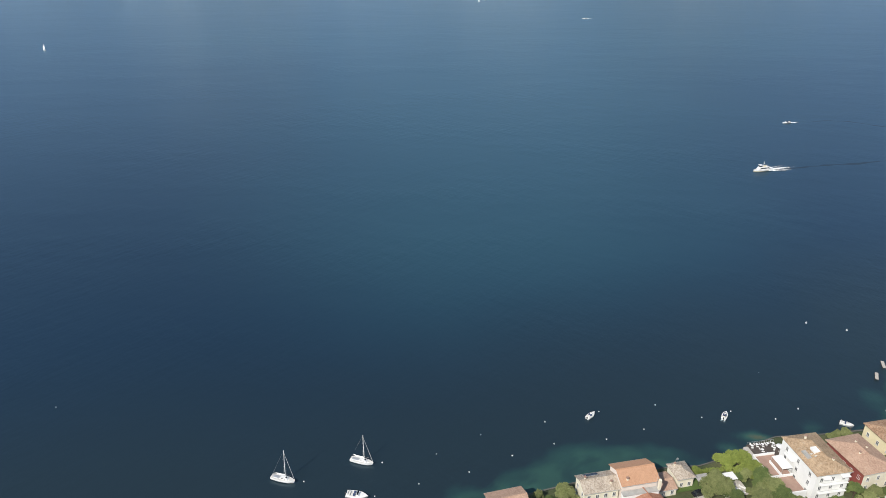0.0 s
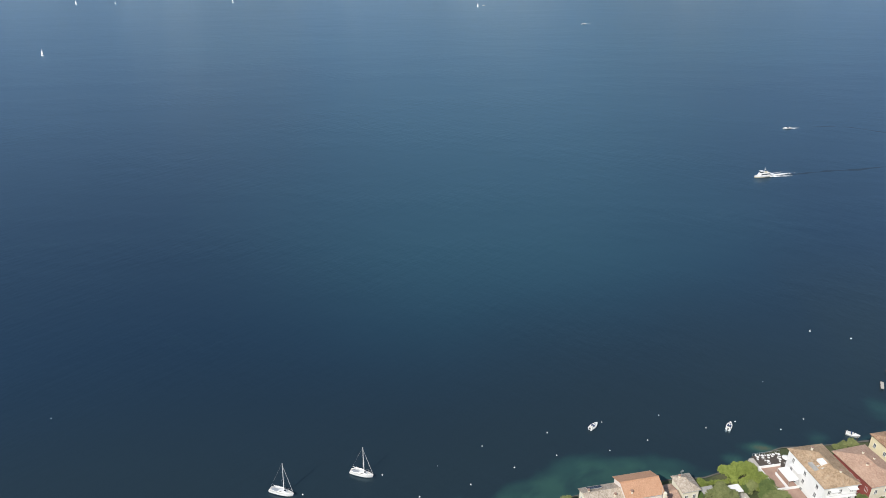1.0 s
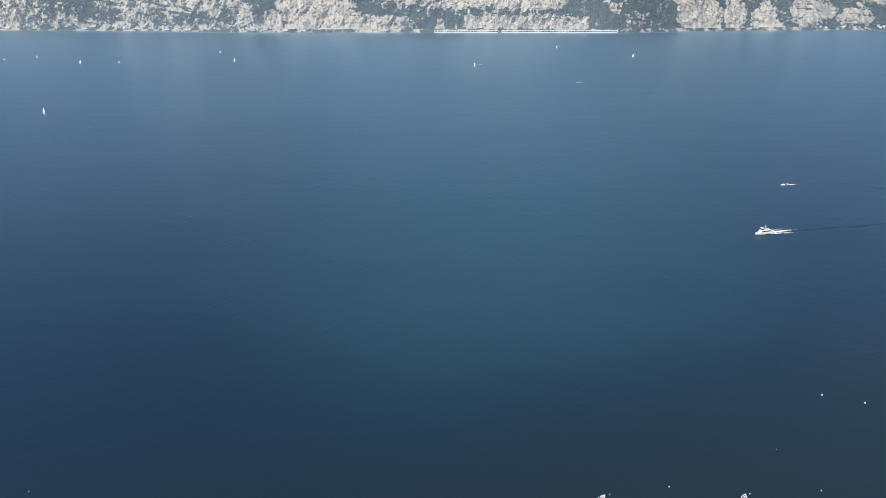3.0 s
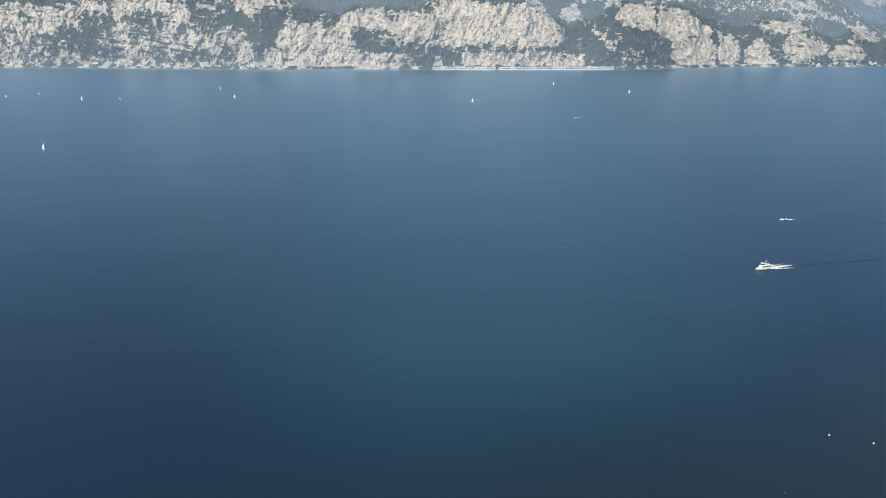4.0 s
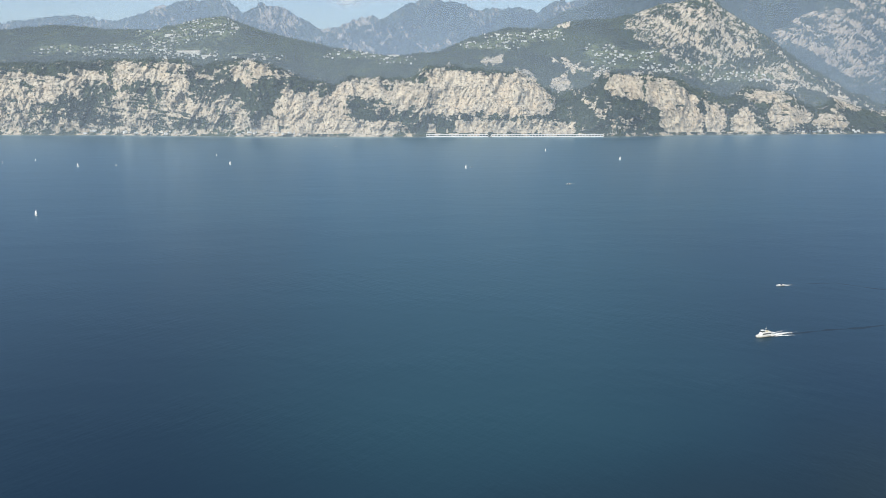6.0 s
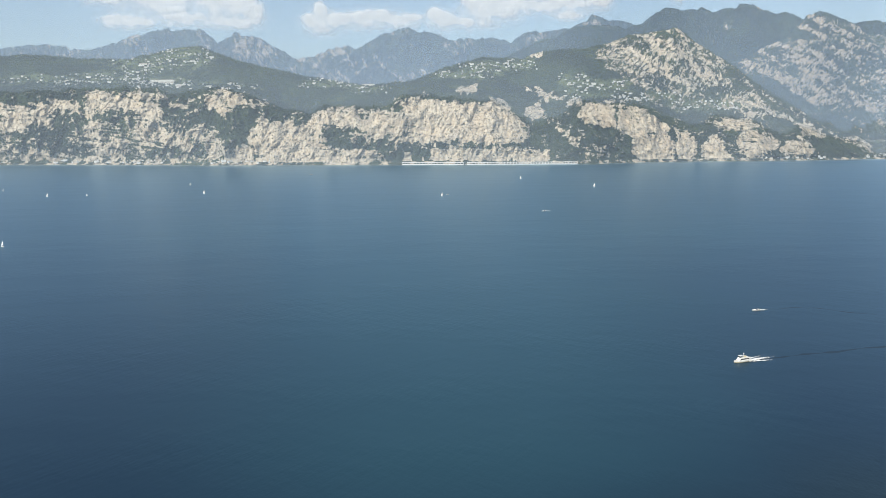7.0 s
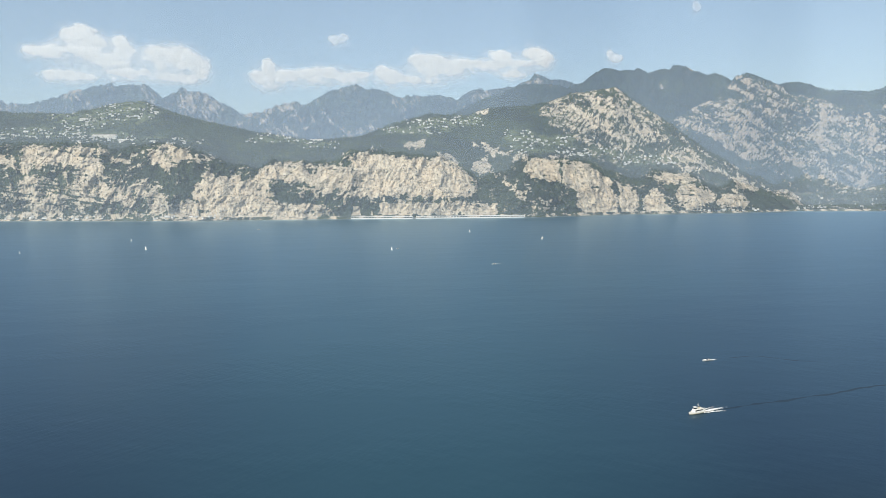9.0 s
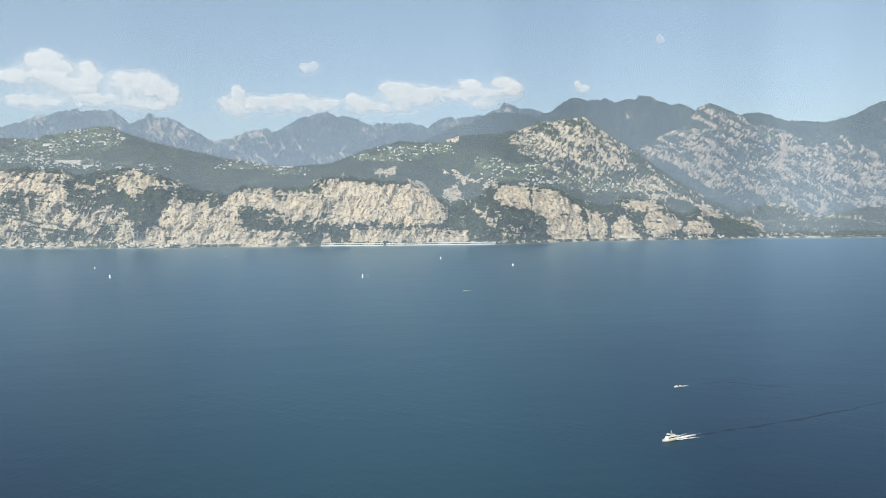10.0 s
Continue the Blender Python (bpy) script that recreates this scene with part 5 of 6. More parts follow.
def window_on(house_ob, face, u, z, w, d, ww=0.85, wh=1.3, shutter=None, frame_mat=None):
    """A framed window on one face (S, N, W, E of the house); u along the face, z its sill."""
    turn = {"S": 0, "E": 90, "N": 180, "W": 270}[face]
    reach = d / 2 if face in "SN" else w / 2
    m = Matrix.Rotation(radians(turn), 4, "Z") @ Matrix.Translation((u, -reach, z))

    def put(bm):
        bmesh.ops.transform(bm, matrix=m, verts=bm.verts)
        return bm
    fr = bmesh.new()
    for x0, x1, z0, z1 in ((-ww / 2 - 0.06, -ww / 2, -0.06, wh + 0.06), (ww / 2, ww / 2 + 0.06, -0.06, wh + 0.06), (-0.03, 0.03, 0, wh), (-ww / 2, ww / 2, wh, wh + 0.06), (-ww / 2, ww / 2, -0.06, 0)):
        box(fr, x0, x1, -0.07, 0.02, z0, z1)
    win = part("window", put(fr), frame_mat or wall_white, house_ob)
    part("pane", put(boxed(-ww / 2, -0.03, -0.03, 0.03, 0, wh)), house_glass, win, "grey curtained window glass")
    part("pane", put(boxed(0.03, ww / 2, -0.03, 0.03, 0, wh)), house_glass, win, "grey curtained window glass")
    part("sill", put(boxed(-ww / 2 - 0.12, ww / 2 + 0.12, -0.16, 0.0, -0.14, -0.06)), stone_grey, win, "grey stone sill")
    if shutter:
        for s in (-1, 1):
            x0 = s * (ww / 2 + 0.12) if s > 0 else -(ww / 2 + 0.12) - ww * 0.5
            part("shutter", put(boxed(x0, x0 + ww * 0.5, -0.10, -0.04, -0.05, wh + 0.05, bevel=0.01)), shutter, win)
    return win


def chimney(parent, x, y, z, h=0.7):
    c = part("chimney", boxed(x - 0.22, x + 0.22, y - 0.22, y + 0.22, z - 0.8, z + h), wall_cream, parent, "rendered chimney stack")
    bm = bmesh.new()
    box(bm, x - 0.3, x + 0.3, y - 0.3, y + 0.3, z + h, z + h + 0.08)
    for dx, dy in ((-0.2, -0.2), (0.2, -0.2), (-0.2, 0.2), (0.2, 0.2)):
        box(bm, x + dx - 0.05, x + dx + 0.05, y + dy - 0.05, y + dy + 0.05, z + h + 0.08, z + h + 0.26)
    box(bm, x - 0.32, x + 0.32, y - 0.32, y + 0.32, z + h + 0.26, z + h + 0.33)
    part("chimney_cap", bm, terracotta, c, "terracotta chimney cap")


def house(name, x, y, rot, w, d, h, kind, rise, walls, tiles, label, over=0.5, windows=(), shutter=None, chimneys=()):
    z0 = ground_z(x, y)
    t = thing(name, pose(x, y, z0, 0, 0, rot), label, "house", "houses on the near shore")
    part("wall", wall_mesh(w, d, h, kind, rise), walls, t)
    bm, ridge = roof_mesh(w, d, rise, kind, over)
    bmesh.ops.translate(bm, vec=(0, 0, h - 0.02), verts=bm.verts)
    roof = part("roof", bm, tiles, t)
    (ax, ay), (bx, by) = ridge
    part("ridge_tiles", tubed((ax, ay, h + rise), (bx, by, h + rise), 0.16, 0.16, 8), tiles, roof)
    a, b = w / 2 + over, d / 2 + over
    for p, q in (((-a, -b), (a, -b)), ((a, b), (-a, b))):
        part("gutter", tubed((*p, h - 0.12), (*q, h - 0.12), 0.08, 0.08, 6), metal_grey, roof, "grey metal gutter")
    for face, count, floors, z in windows:
        span = w if face in "SN" else d
        for f in range(floors):
            for k in range(count):
                window_on(t, face, (k + 0.5) / count * span - span / 2, z + 3.0 * f, w, d, shutter=shutter)
    for cx, cy in chimneys:
        cz = h + rise * (1 - (abs(cy) / b if kind == "gable_x" else abs(cx) / a)) * 0.9
        chimney(roof, cx, cy, cz)
    return t


# the white house
wh = house("white_house", 107.9, 155.7, 10, 10.4, 15.6, 9.6, "hip", 2.2, wall_white, tiles_tan,
           "white three storey lakeside house with weathered tan tiled hip roof", 0.45, (("S", 3, 3, 0.9), ("W", 3, 3, 0.9), ("E", 3, 3, 0.9), ("N", 3, 3, 0.9)), None, ((-0.6, 4.8), (1.5, -4.6)))


def balcony(parent, face, u, z, length, w, d, depth=1.2):
    turn = {"S": 0, "E": 90, "N": 180, "W": 270}[face]
    reach = d / 2 if face in "SN" else w / 2
    m = Matrix.Rotation(radians(turn), 4, "Z") @ Matrix.Translation((u, -reach, z))
    bm = boxed(-length / 2, length / 2, -depth, 0, -0.15, 0)
    bmesh.ops.transform(bm, matrix=m, verts=bm.verts)
    b = part("balcony", bm, wall_white, parent, "white balcony slab")
    bm = bmesh.new()
    for k in range(int(length / 0.35) + 1):
        px = -length / 2 + 0.04 + k * 0.35
        tube(bm, (px, -depth + 0.05, 0), (px, -depth + 0.05, 0.98), 0.018, 0.018, 4)
    for e in (-1, 1):
        tube(bm, (e * (length / 2 - 0.04), -depth + 0.05, 0.98), (e * (length / 2 - 0.04), 0, 0.98), 0.025, 0.025, 4)
    tube(bm, (-length / 2, -depth + 0.05, 1.0), (length / 2, -depth + 0.05, 1.0), 0.03, 0.03, 5)
    bmesh.ops.transform(bm, matrix=m, verts=bm.verts)
    part("railing", bm, metal_grey, b)


for fz in (3.1, 6.1):
    balcony(wh, "S", 0.4, fz, 8.6, 10.4, 15.6, 0.9)
    balcony(wh, "W", -3.4, fz, 4.2, 10.4, 15.6, 0.9)
part("sun_awning", boxed(-3.6, -1.2, -9.0, -7.8, 8.5, 8.62), canvas_white, wh, "white window awning")
part("sun_awning", boxed(2.0, 4.6, -9.0, -7.8, 8.5, 8.62), canvas_white, wh, "white window awning")
part("roof_dormer", boxed(-2.0, 0.4, -1.4, 0.8, 10.2, 11.7, bevel=0.04), wall_white, wh, "flat white roof dormer")
part("roof_terrace", boxed(-4.4, -2.2, -2.2, 0.9, 10.1, 10.55), stone_grey, wh, "small roof terrace cut into the tiles")
for dx, dy in ((-3.2, -1.6), (-2.6, -2.6)):
    bm = bmesh.new()
    bmesh.ops.create_cone(bm, cap_ends=False, segments=16, radius1=0.55, radius2=0.12, depth=0.22)
    bmesh.ops.solidify(bm, geom=bm.faces[:], thickness=0.03)
    bmesh.ops.transform(bm, matrix=Matrix.Translation((dx, dy, 11.3)) @ Matrix.Rotation(radians(125), 4, "X"), verts=bm.verts)
    dish = part("satellite_dish", bm, canvas_white, wh, "white satellite dish")
    part("dish_mast", tubed((dx, dy, 10.3), (dx, dy, 11.3), 0.03, 0.03, 6), metal_grey, dish)

# the oxblood house, the yellow house and their neighbours
rh = house("red_house", 123.0, 158.6, 14, 10.6, 14.2, 7.0, "hip", 1.9, wall_cream, tiles_pink, "cream house with oxblood side wall and faded pink tiled roof", 0.6,
      (("W", 5, 2, 0.9), ("S", 3, 2, 0.9), ("N", 3, 2, 0.9)), None, ((0.5, 3.2), (2.2, 0.8), (-1.8, -1.0)))
part("painted_side", boxed(-5.36, -5.305, -7.1, 7.1, 0.0, 6.9), wall_red, rh, "oxblood red side wall")
yh = house("yellow_house", 139.6, 167.5, 12, 14.5, 11.5, 7.4, "hip", 1.9, wall_yellow, tiles_brown, "tall yellow rendered house with brown tiled roof", 0.5,
           (("W", 3, 2, 1.0), ("S", 4, 2, 1.0)), None, ((-2.5, 1.0),))
part("tower_wall", boxed(0.5, 6.0, -4.2, 2.0, 7.0, 9.4), wall_yellow, yh)
bm, _ = roof_mesh(5.5, 6.2, 1.5, "hip", 0.5)
bmesh.ops.translate(bm, vec=(3.25, -1.1, 9.4), verts=bm.verts)
part("tower_roof", bm, tiles_orange, yh, "orange tiled tower roof")
house("orange_roofed_house", 54.2, 149.6, 12, 10.6, 8.2, 8.2, "gable_x", 2.1, wall_pink, tiles_orange, "pale pink house with new orange tiled gable roof", 0.45,
      (("S", 4, 2, 1.6), ("W", 2, 2, 1.6)), None, ((-3.6, -3.0),))
ter = thing("grey_terrace", pose(54.9, 144.4, ground_z(54.9, 144.4), 0, 0, 12), "grey concrete roof terrace beneath the orange roof", "terrace")
part("slab", boxed(-5.4, 5.4, -0.9, 0.9, 6.0, 6.25, bevel=0.03), stone_grey, ter)
part("wall", boxed(-5.2, 5.2, -0.75, 0.9, -2.5, 6.0), wall_white, ter)
for k in range(5):
    part("window", boxed(-4.3 + k * 2.0, -3.6 + k * 2.0, -0.80, -0.74, 3.4, 4.6), dark_glass, ter, "dark narrow window")
part("chimney", boxed(5.0, 5.7, -0.6, 0.1, 6.2, 9.6), wall_cream, ter, "tall cream chimney stack")
part("antenna_pole", tubed((4.8, 0.4, 6.2), (4.8, 0.4, 11.4), 0.05, 0.04, 6), metal_grey, ter)
house("cream_house", 43.6, 147.6, 12, 9.9, 6.6, 6.4, "gable_x", 1.7, wall_cream, tiles_grey, "cream house with old mottled grey tiled gable roof and solar panels", 0.45,
      (("S", 4, 2, 0.9), ("W", 2, 2, 0.9)), None, ((-3.6, 0.6), (3.2, -1.8)))
cot = house("stone_cottage", 69.5, 154.7, 13, 5.0, 5.8, 4.2, "hip", 1.5, wall_cream, tiles_grey, "small cream cottage with lichened grey tiled roof", 0.5,
      (("S", 2, 1, 1.0), ("W", 1, 1, 1.0)), None, ((-1.3, 1.6),))
part("antenna", tubed((-0.9, 1.4, 5.2), (-0.9, 1.4, 8.0), 0.04, 0.03, 6), metal_grey, cot)
for k in range(4):
    part("antenna_arm", boxed(-1.5 + 0.08 * k, -0.3 - 0.08 * k, 1.38, 1.42, 7.1 + 0.22 * k, 7.14 + 0.22 * k), metal_grey, cot)
house("garden_annexe", 63.6, 151.8, 13, 5.2, 6.4, 2.7, "gable_x", 0.9, wall_cream, tiles_pink, "low annexe with pinkish lean-to roof between the houses", 0.3, (("S", 2, 1, 0.8),))
house("pink_roofed_house", 18.0, 141.2, 15, 10.0, 8.0, 5.6, "gable_x", 1.7, wall_cream, tiles_pink, "low shore house with faded pink tiled gable roof", 0.5, (("S", 3, 1, 1.0),))
house("dark_red_roofed_house", 57.6, 141.4, 22, 7.5, 8.5, 4.6, "gable_y", 1.6, wall_white, tiles_red, "white house end with dark red tiled roof", 0.4, (("S", 2, 1, 1.0),))
house("shore_house", 131.0, 146.0, 12, 9.0, 7.0, 5.0, "gable_x", 1.6, wall_white, tiles_pink, "white house with pink tiled roof behind the trees", 0.4, (("S", 3, 1, 1.0),))
solar = thing("solar_panel_array", pose(41.9, 149.4, ground_z(43.6, 147.6) + 7.5, -24, 0, 12), "dark blue solar panels on the old grey roof", "solar panel")
for k in range(4):
    pn = part("solar_panel", boxed(-2.2 + k * 1.05, -1.2 + k * 1.05, -0.8, 0.8, 0.0, 0.05), solar_blue, solar)
    part("panel_frame", boxed(-2.22 + k * 1.05, -1.18 + k * 1.05, -0.82, 0.82, -0.12, 0.02), metal_grey, pn)

# terrace house in front of the white house, with canopy and lakeside dining deck
ann = thing("terrace_annexe", pose(98.6, 155.8, ground_z(98.6, 155.8), 0, 0, 10), "low white annexe with terracotta roof terraces and white parapets", "annexe")
part("wall", boxed(-4.4, 2.6, -9.0, 6.5, -2.5, 3.0), wall_white, ann)
part("terrace_floor", boxed(-4.3, 2.5, -8.9, 6.4, 3.0, 3.1), terracotta, ann, "terracotta tiled roof terrace")
for x0, x1, y0, y1 in ((-4.5, -4.25, -9.1, 6.6), (-4.25, 2.6, -9.1, -8.85), (-4.25, 2.6, -2.6, -2.35), (-4.25, 2.6, 6.35, 6.6), (-1.0, -0.75, -2.35, 3.6)):
    part("parapet", boxed(x0, x1, y0, y1, 3.0, 3.9, bevel=0.03), wall_white, ann)
can = part("canopy", boxed(-0.8, 2.5, -2.0, 3.4, 5.5, 5.62, bevel=0.02), canvas_white, ann, "white stretched canvas canopy")
for px, py in ((-0.7, -1.9), (2.4, -1.9), (-0.7, 3.3), (2.4, 3.3)):
    part("canopy_post", tubed((px, py, 3.1), (px, py, 5.5), 0.05, 0.05, 6), metal_grey, can)

deck = thing("dining_deck", pose(99.0, 166.6, 0, 0, 0, 10), "dark timber dining deck at the water's edge", "deck")
part("platform", boxed(-3.6, 5.6, -4.2, 3.6, 1.9, 2.15, bevel=0.03), wood_dark, deck)
for px in (-3.2, 1.0, 5.2):
    for py in (-3.8, 3.2):
        part("pile", tubed((px, py, -3), (px, py, 1.9), 0.16, 0.16, 8), wood_dark, deck)
part("side_wall", boxed(-5.2, -3.7, -4.2, 2.6, -1.0, 2.3, bevel=0.05), paving, deck, "pale stone quay wall")
bm = bmesh.new()
for k in range(12):
    px = -3.5 + k * 0.82
    tube(bm, (px, 3.5, 2.15), (px, 3.5, 3.1), 0.03, 0.03, 5)
tube(bm, (-3.5, 3.5, 3.1), (5.5, 3.5, 3.1), 0.03, 0.03, 5)
part("railing", bm, metal_grey, deck)


def cafe_table(m):
    t = thing("cafe_table", m, "small round white cafe table on the dark deck", "table", "tables on the dining deck")
    bm = bmesh.new()
    bmesh.ops.create_cone(bm, cap_ends=True, segments=14, radius1=0.45, radius2=0.45, depth=0.05)
    bmesh.ops.translate(bm, vec=(0, 0, 0.73), verts=bm.verts)
    part("tabletop", bm, canvas_white, t)
    part("stem", tubed((0, 0, 0.04), (0, 0, 0.7), 0.04, 0.04, 6), metal_grey, t)
    part("foot", tubed((0, 0, 0), (0, 0, 0.05), 0.25, 0.2, 10), metal_grey, t)
    return t


def cafe_chair(m):
    t = thing("cafe_chair", m, "white cafe chair with curved back", "chair", "chairs on the dining deck")
    part("seat", boxed(-0.23, 0.23, -0.23, 0.23, 0.42, 0.47, bevel=0.01), canvas_white, t)
    part("backrest", boxed(-0.23, 0.23, 0.19, 0.24, 0.47, 0.92, bevel=0.01), canvas_white, t)
    for px in (-0.2, 0.2):
        for py in (-0.2, 0.2):
            part("leg", tubed((px, py, 0), (px, py, 0.43), 0.02, 0.02, 5), metal_grey, t)
    return t


base = Matrix.Translation((99.0, 166.6, 2.15)) @ Matrix.Rotation(radians(10), 4, "Z")
table0 = cafe_table(base @ pose(-2.6, 2.2, 0))
chair0 = cafe_chair(base @ pose(-2.6, 3.0, 0))
rng = random.Random(5)
spots = [(-2.6, 2.2), (-0.8, 2.5), (1.0, 2.3), (2.8, 2.4), (4.5, 2.2), (-0.4, 0.1), (3.6, 0.2), (0.4, -2.5)]
for k, (px, py) in enumerate(spots):
    if k:
        copy_thing(table0, base @ pose(px, py, 0))
    for c in range(2):
        if k or c:
            ang = c * 120 + rng.uniform(0, 60)
            copy_thing(chair0, base @ pose(px - 0.75 * math.sin(radians(ang)), py + 0.75 * math.cos(radians(ang)), 0, 0, 0, ang))


def parasol(m):
    t = thing("parasol", m, "open white canvas parasol", "parasol", "parasols on the dining deck")
    part("pole", tubed((0, 0, 0), (0, 0, 2.6), 0.03, 0.03, 6), metal_grey, t)
    part("foot", tubed((0, 0, 0), (0, 0, 0.1), 0.32, 0.3, 12), stone_grey, t)
    bm = bmesh.new()
    bmesh.ops.create_cone(bm, cap_ends=False, segments=8, radius1=1.25, radius2=0.05, depth=0.5)
    bmesh.ops.solidify(bm, geom=bm.faces[:], thickness=0.03)
    bmesh.ops.translate(bm, vec=(0, 0, 2.4), verts=bm.verts)
    part("canopy", bm, canvas_white, t)
    return t


par0 = parasol(base @ pose(4.6, -0.9, 0))
copy_thing(par0, base @ pose(4.9, -2.9, 0))

# jetty and the little boat lift by the red house
jet = thing("jetty", pose(157.0, 207.5, 0, 0, 0, 62), "narrow pale timber jetty on posts", "jetty")
for k in range(7):
    part("plank", boxed(-2.3 + k * 0.66, -1.7 + k * 0.66, -0.55, 0.55, 0.72, 0.80), paving, jet)
for px in (-2.1, 0.0, 2.1):
    for py in (-0.5, 0.5):
        part("post", tubed((px, py, -3), (px, py, 1.0), 0.06, 0.06, 7), wood_dark, jet)
copy_thing(jet, pose(163.4, 214.6, 0, 0, 0, 70))


def boulder(x, y, r, seed):
    """One rough block of the heap at the water's edge."""
    rng = random.Random(seed)
    t = thing("boulder", pose(x, y, 0.1, 0, 0, rng.uniform(0, 360)), "pale grey limestone boulder at the water's edge", "rock", "boulders on the shore")
    bm = bmesh.new()
    bmesh.ops.create_icosphere(bm, subdivisions=2, radius=r)
    for v in bm.verts:
        v.co *= 1 + 0.35 * noise.noise(v.co * 1.3 / r + Vector((seed, 0, 0)))
        v.co.z *= 0.7
    part("block", bm, stone_grey, t)


for k in range(14):
    rng = random.Random(700 + k)
    bx = 149.6 + 6.5 * rng.random()
    boulder(bx, float(near_shore_y(np.array([bx]))[0]) + rng.uniform(-0.8, 1.6), rng.uniform(0.4, 1.0), 700 + k)
motor_boat(132.6, 181.3, -28, 4.2, "white boat with covered deck berthed by the garden", False)
lift = thing("mooring_platform", pose(131.4, 177.3, 0, 0, 0, 8), "small dark mooring platform at the garden wall", "platform")
part("platform", boxed(-4.5, 5.5, -1.2, 0.6, 0.5, 0.75, bevel=0.02), wood_dark, lift)
for px in (-4.2, 0.5, 5.2):
    part("post", tubed((px, 0.5, -3), (px, 0.5, 2.3), 0.1, 0.1, 7), wood_dark, lift)

# retaining wall along the water
def quay():
    xs = np.linspace(6, 170, 120)
    ys = near_shore_y(xs)
    prof = [(0.28, -2.5), (0.28, 1.25), (-0.22, 1.25), (-0.22, 0.7)]
    X = np.array([xs for _ in prof])
    Y = np.array([ys + o for o, _ in prof])
    Z = np.array([np.full_like(xs, z) + 0.12 * (fbm(xs / 5, xs * 0, None, 2, 6) - 0.5) for _, z in prof])
    me = grid_mesh("quay_wall", X, Y, Z, quay_stone, smooth_faces=False)
    tagged(new("quay_wall", me), "low dark stone wall along the lake's edge", "wall", kind="structure")


quay()

# ---- trees and hedges ----
leaf_bright = varied("sunlit_leaves", (0.11, 0.155, 0.025), (0.26, 0.30, 0.07), 0.5, 0.8, 2, 0.0, per_object=0.4)
leaf_dark = varied("dark_leaves", (0.045, 0.075, 0.020), (0.13, 0.165, 0.050), 0.5, 0.8, 2, 0.0, per_object=0.4)
leaf_olive = varied("olive_leaves", (0.10, 0.125, 0.040), (0.235, 0.25, 0.10), 0.5, 0.85, 2, 0.0, per_object=0.4)
bark = varied("bark", (0.05, 0.035, 0.025), (0.12, 0.09, 0.065), 1.5, 0.95, 8, 0.02)


def leaf_cloud(rng, lobes, count, size):
    """Many small bent leaf sprays spread through the lobes of a crown."""
    verts, faces = [], []
    for _ in range(count):
        cx, cy, cz, r = rng.choice(lobes)
        while True:
            p = Vector((rng.uniform(-1, 1), rng.uniform(-1, 1), rng.uniform(-0.8, 1)))
            if 0.35 < p.length < 1:
                break
        p = Vector((cx, cy, cz)) + p.normalized() * r * (0.55 + 0.5 * rng.random())
        s = size * rng.uniform(0.6, 1.4)
        q = Euler((rng.uniform(-1, 1), rng.uniform(-1, 1), rng.uniform(0, 6.3))).to_matrix()
        n = len(verts)
        for v in ((-1, 0, 0), (0, -0.5, 0.12), (1, 0, 0), (0, 0.5, 0.12), (0, 0, 0.5)):
            verts.append(p + q @ (Vector(v) * s))
        faces += [(n, n + 1, n + 4), (n + 1, n + 2, n + 4), (n + 2, n + 3, n + 4), (n + 3, n, n + 4)]
    return verts, faces


def tree(x, y, h, spread, leaf, label, seed, count=1500, squat=False):
    rng = random.Random(seed)
    z0 = ground_z(x, y) - 0.1
    t = thing("tree", pose(x, y, z0), label, "tree", "garden trees")
    fork = h * (0.22 if squat else 0.35)
    bm = bmesh.new()
    tube(bm, (0, 0, -0.4), (0.1, 0, fork), 0.06 * h * 0.5, 0.04 * h * 0.5, 8)
    lobes = []
    for k in range(13):
        a = k * 2.4 + rng.uniform(-0.5, 0.5)
        rr = spread * rng.uniform(0.15, 0.95)
        cz = h * (0.92 - 0.45 * (rr / spread) + rng.uniform(-0.16, 0.06))
        c = (rr * math.cos(a), rr * math.sin(a), cz)
        lobes.append((*c, spread * rng.uniform(0.27, 0.45)))
        tube(bm, (0.1, 0, fork * 0.9), c, 0.02 * h * 0.5, 0.008 * h, 6)
    lobes.append((0, 0, h * 0.78, spread * 0.42))
    trunk = part("trunk", bm, bark, t)
    verts, faces = leaf_cloud(rng, lobes, count, 0.24)
    me = bpy.data.meshes.new("crown")
    me.from_pydata(verts, [], faces)
    me.materials.append(leaf)
    crown = new("crown", me)
    crown.parent = t
    return t


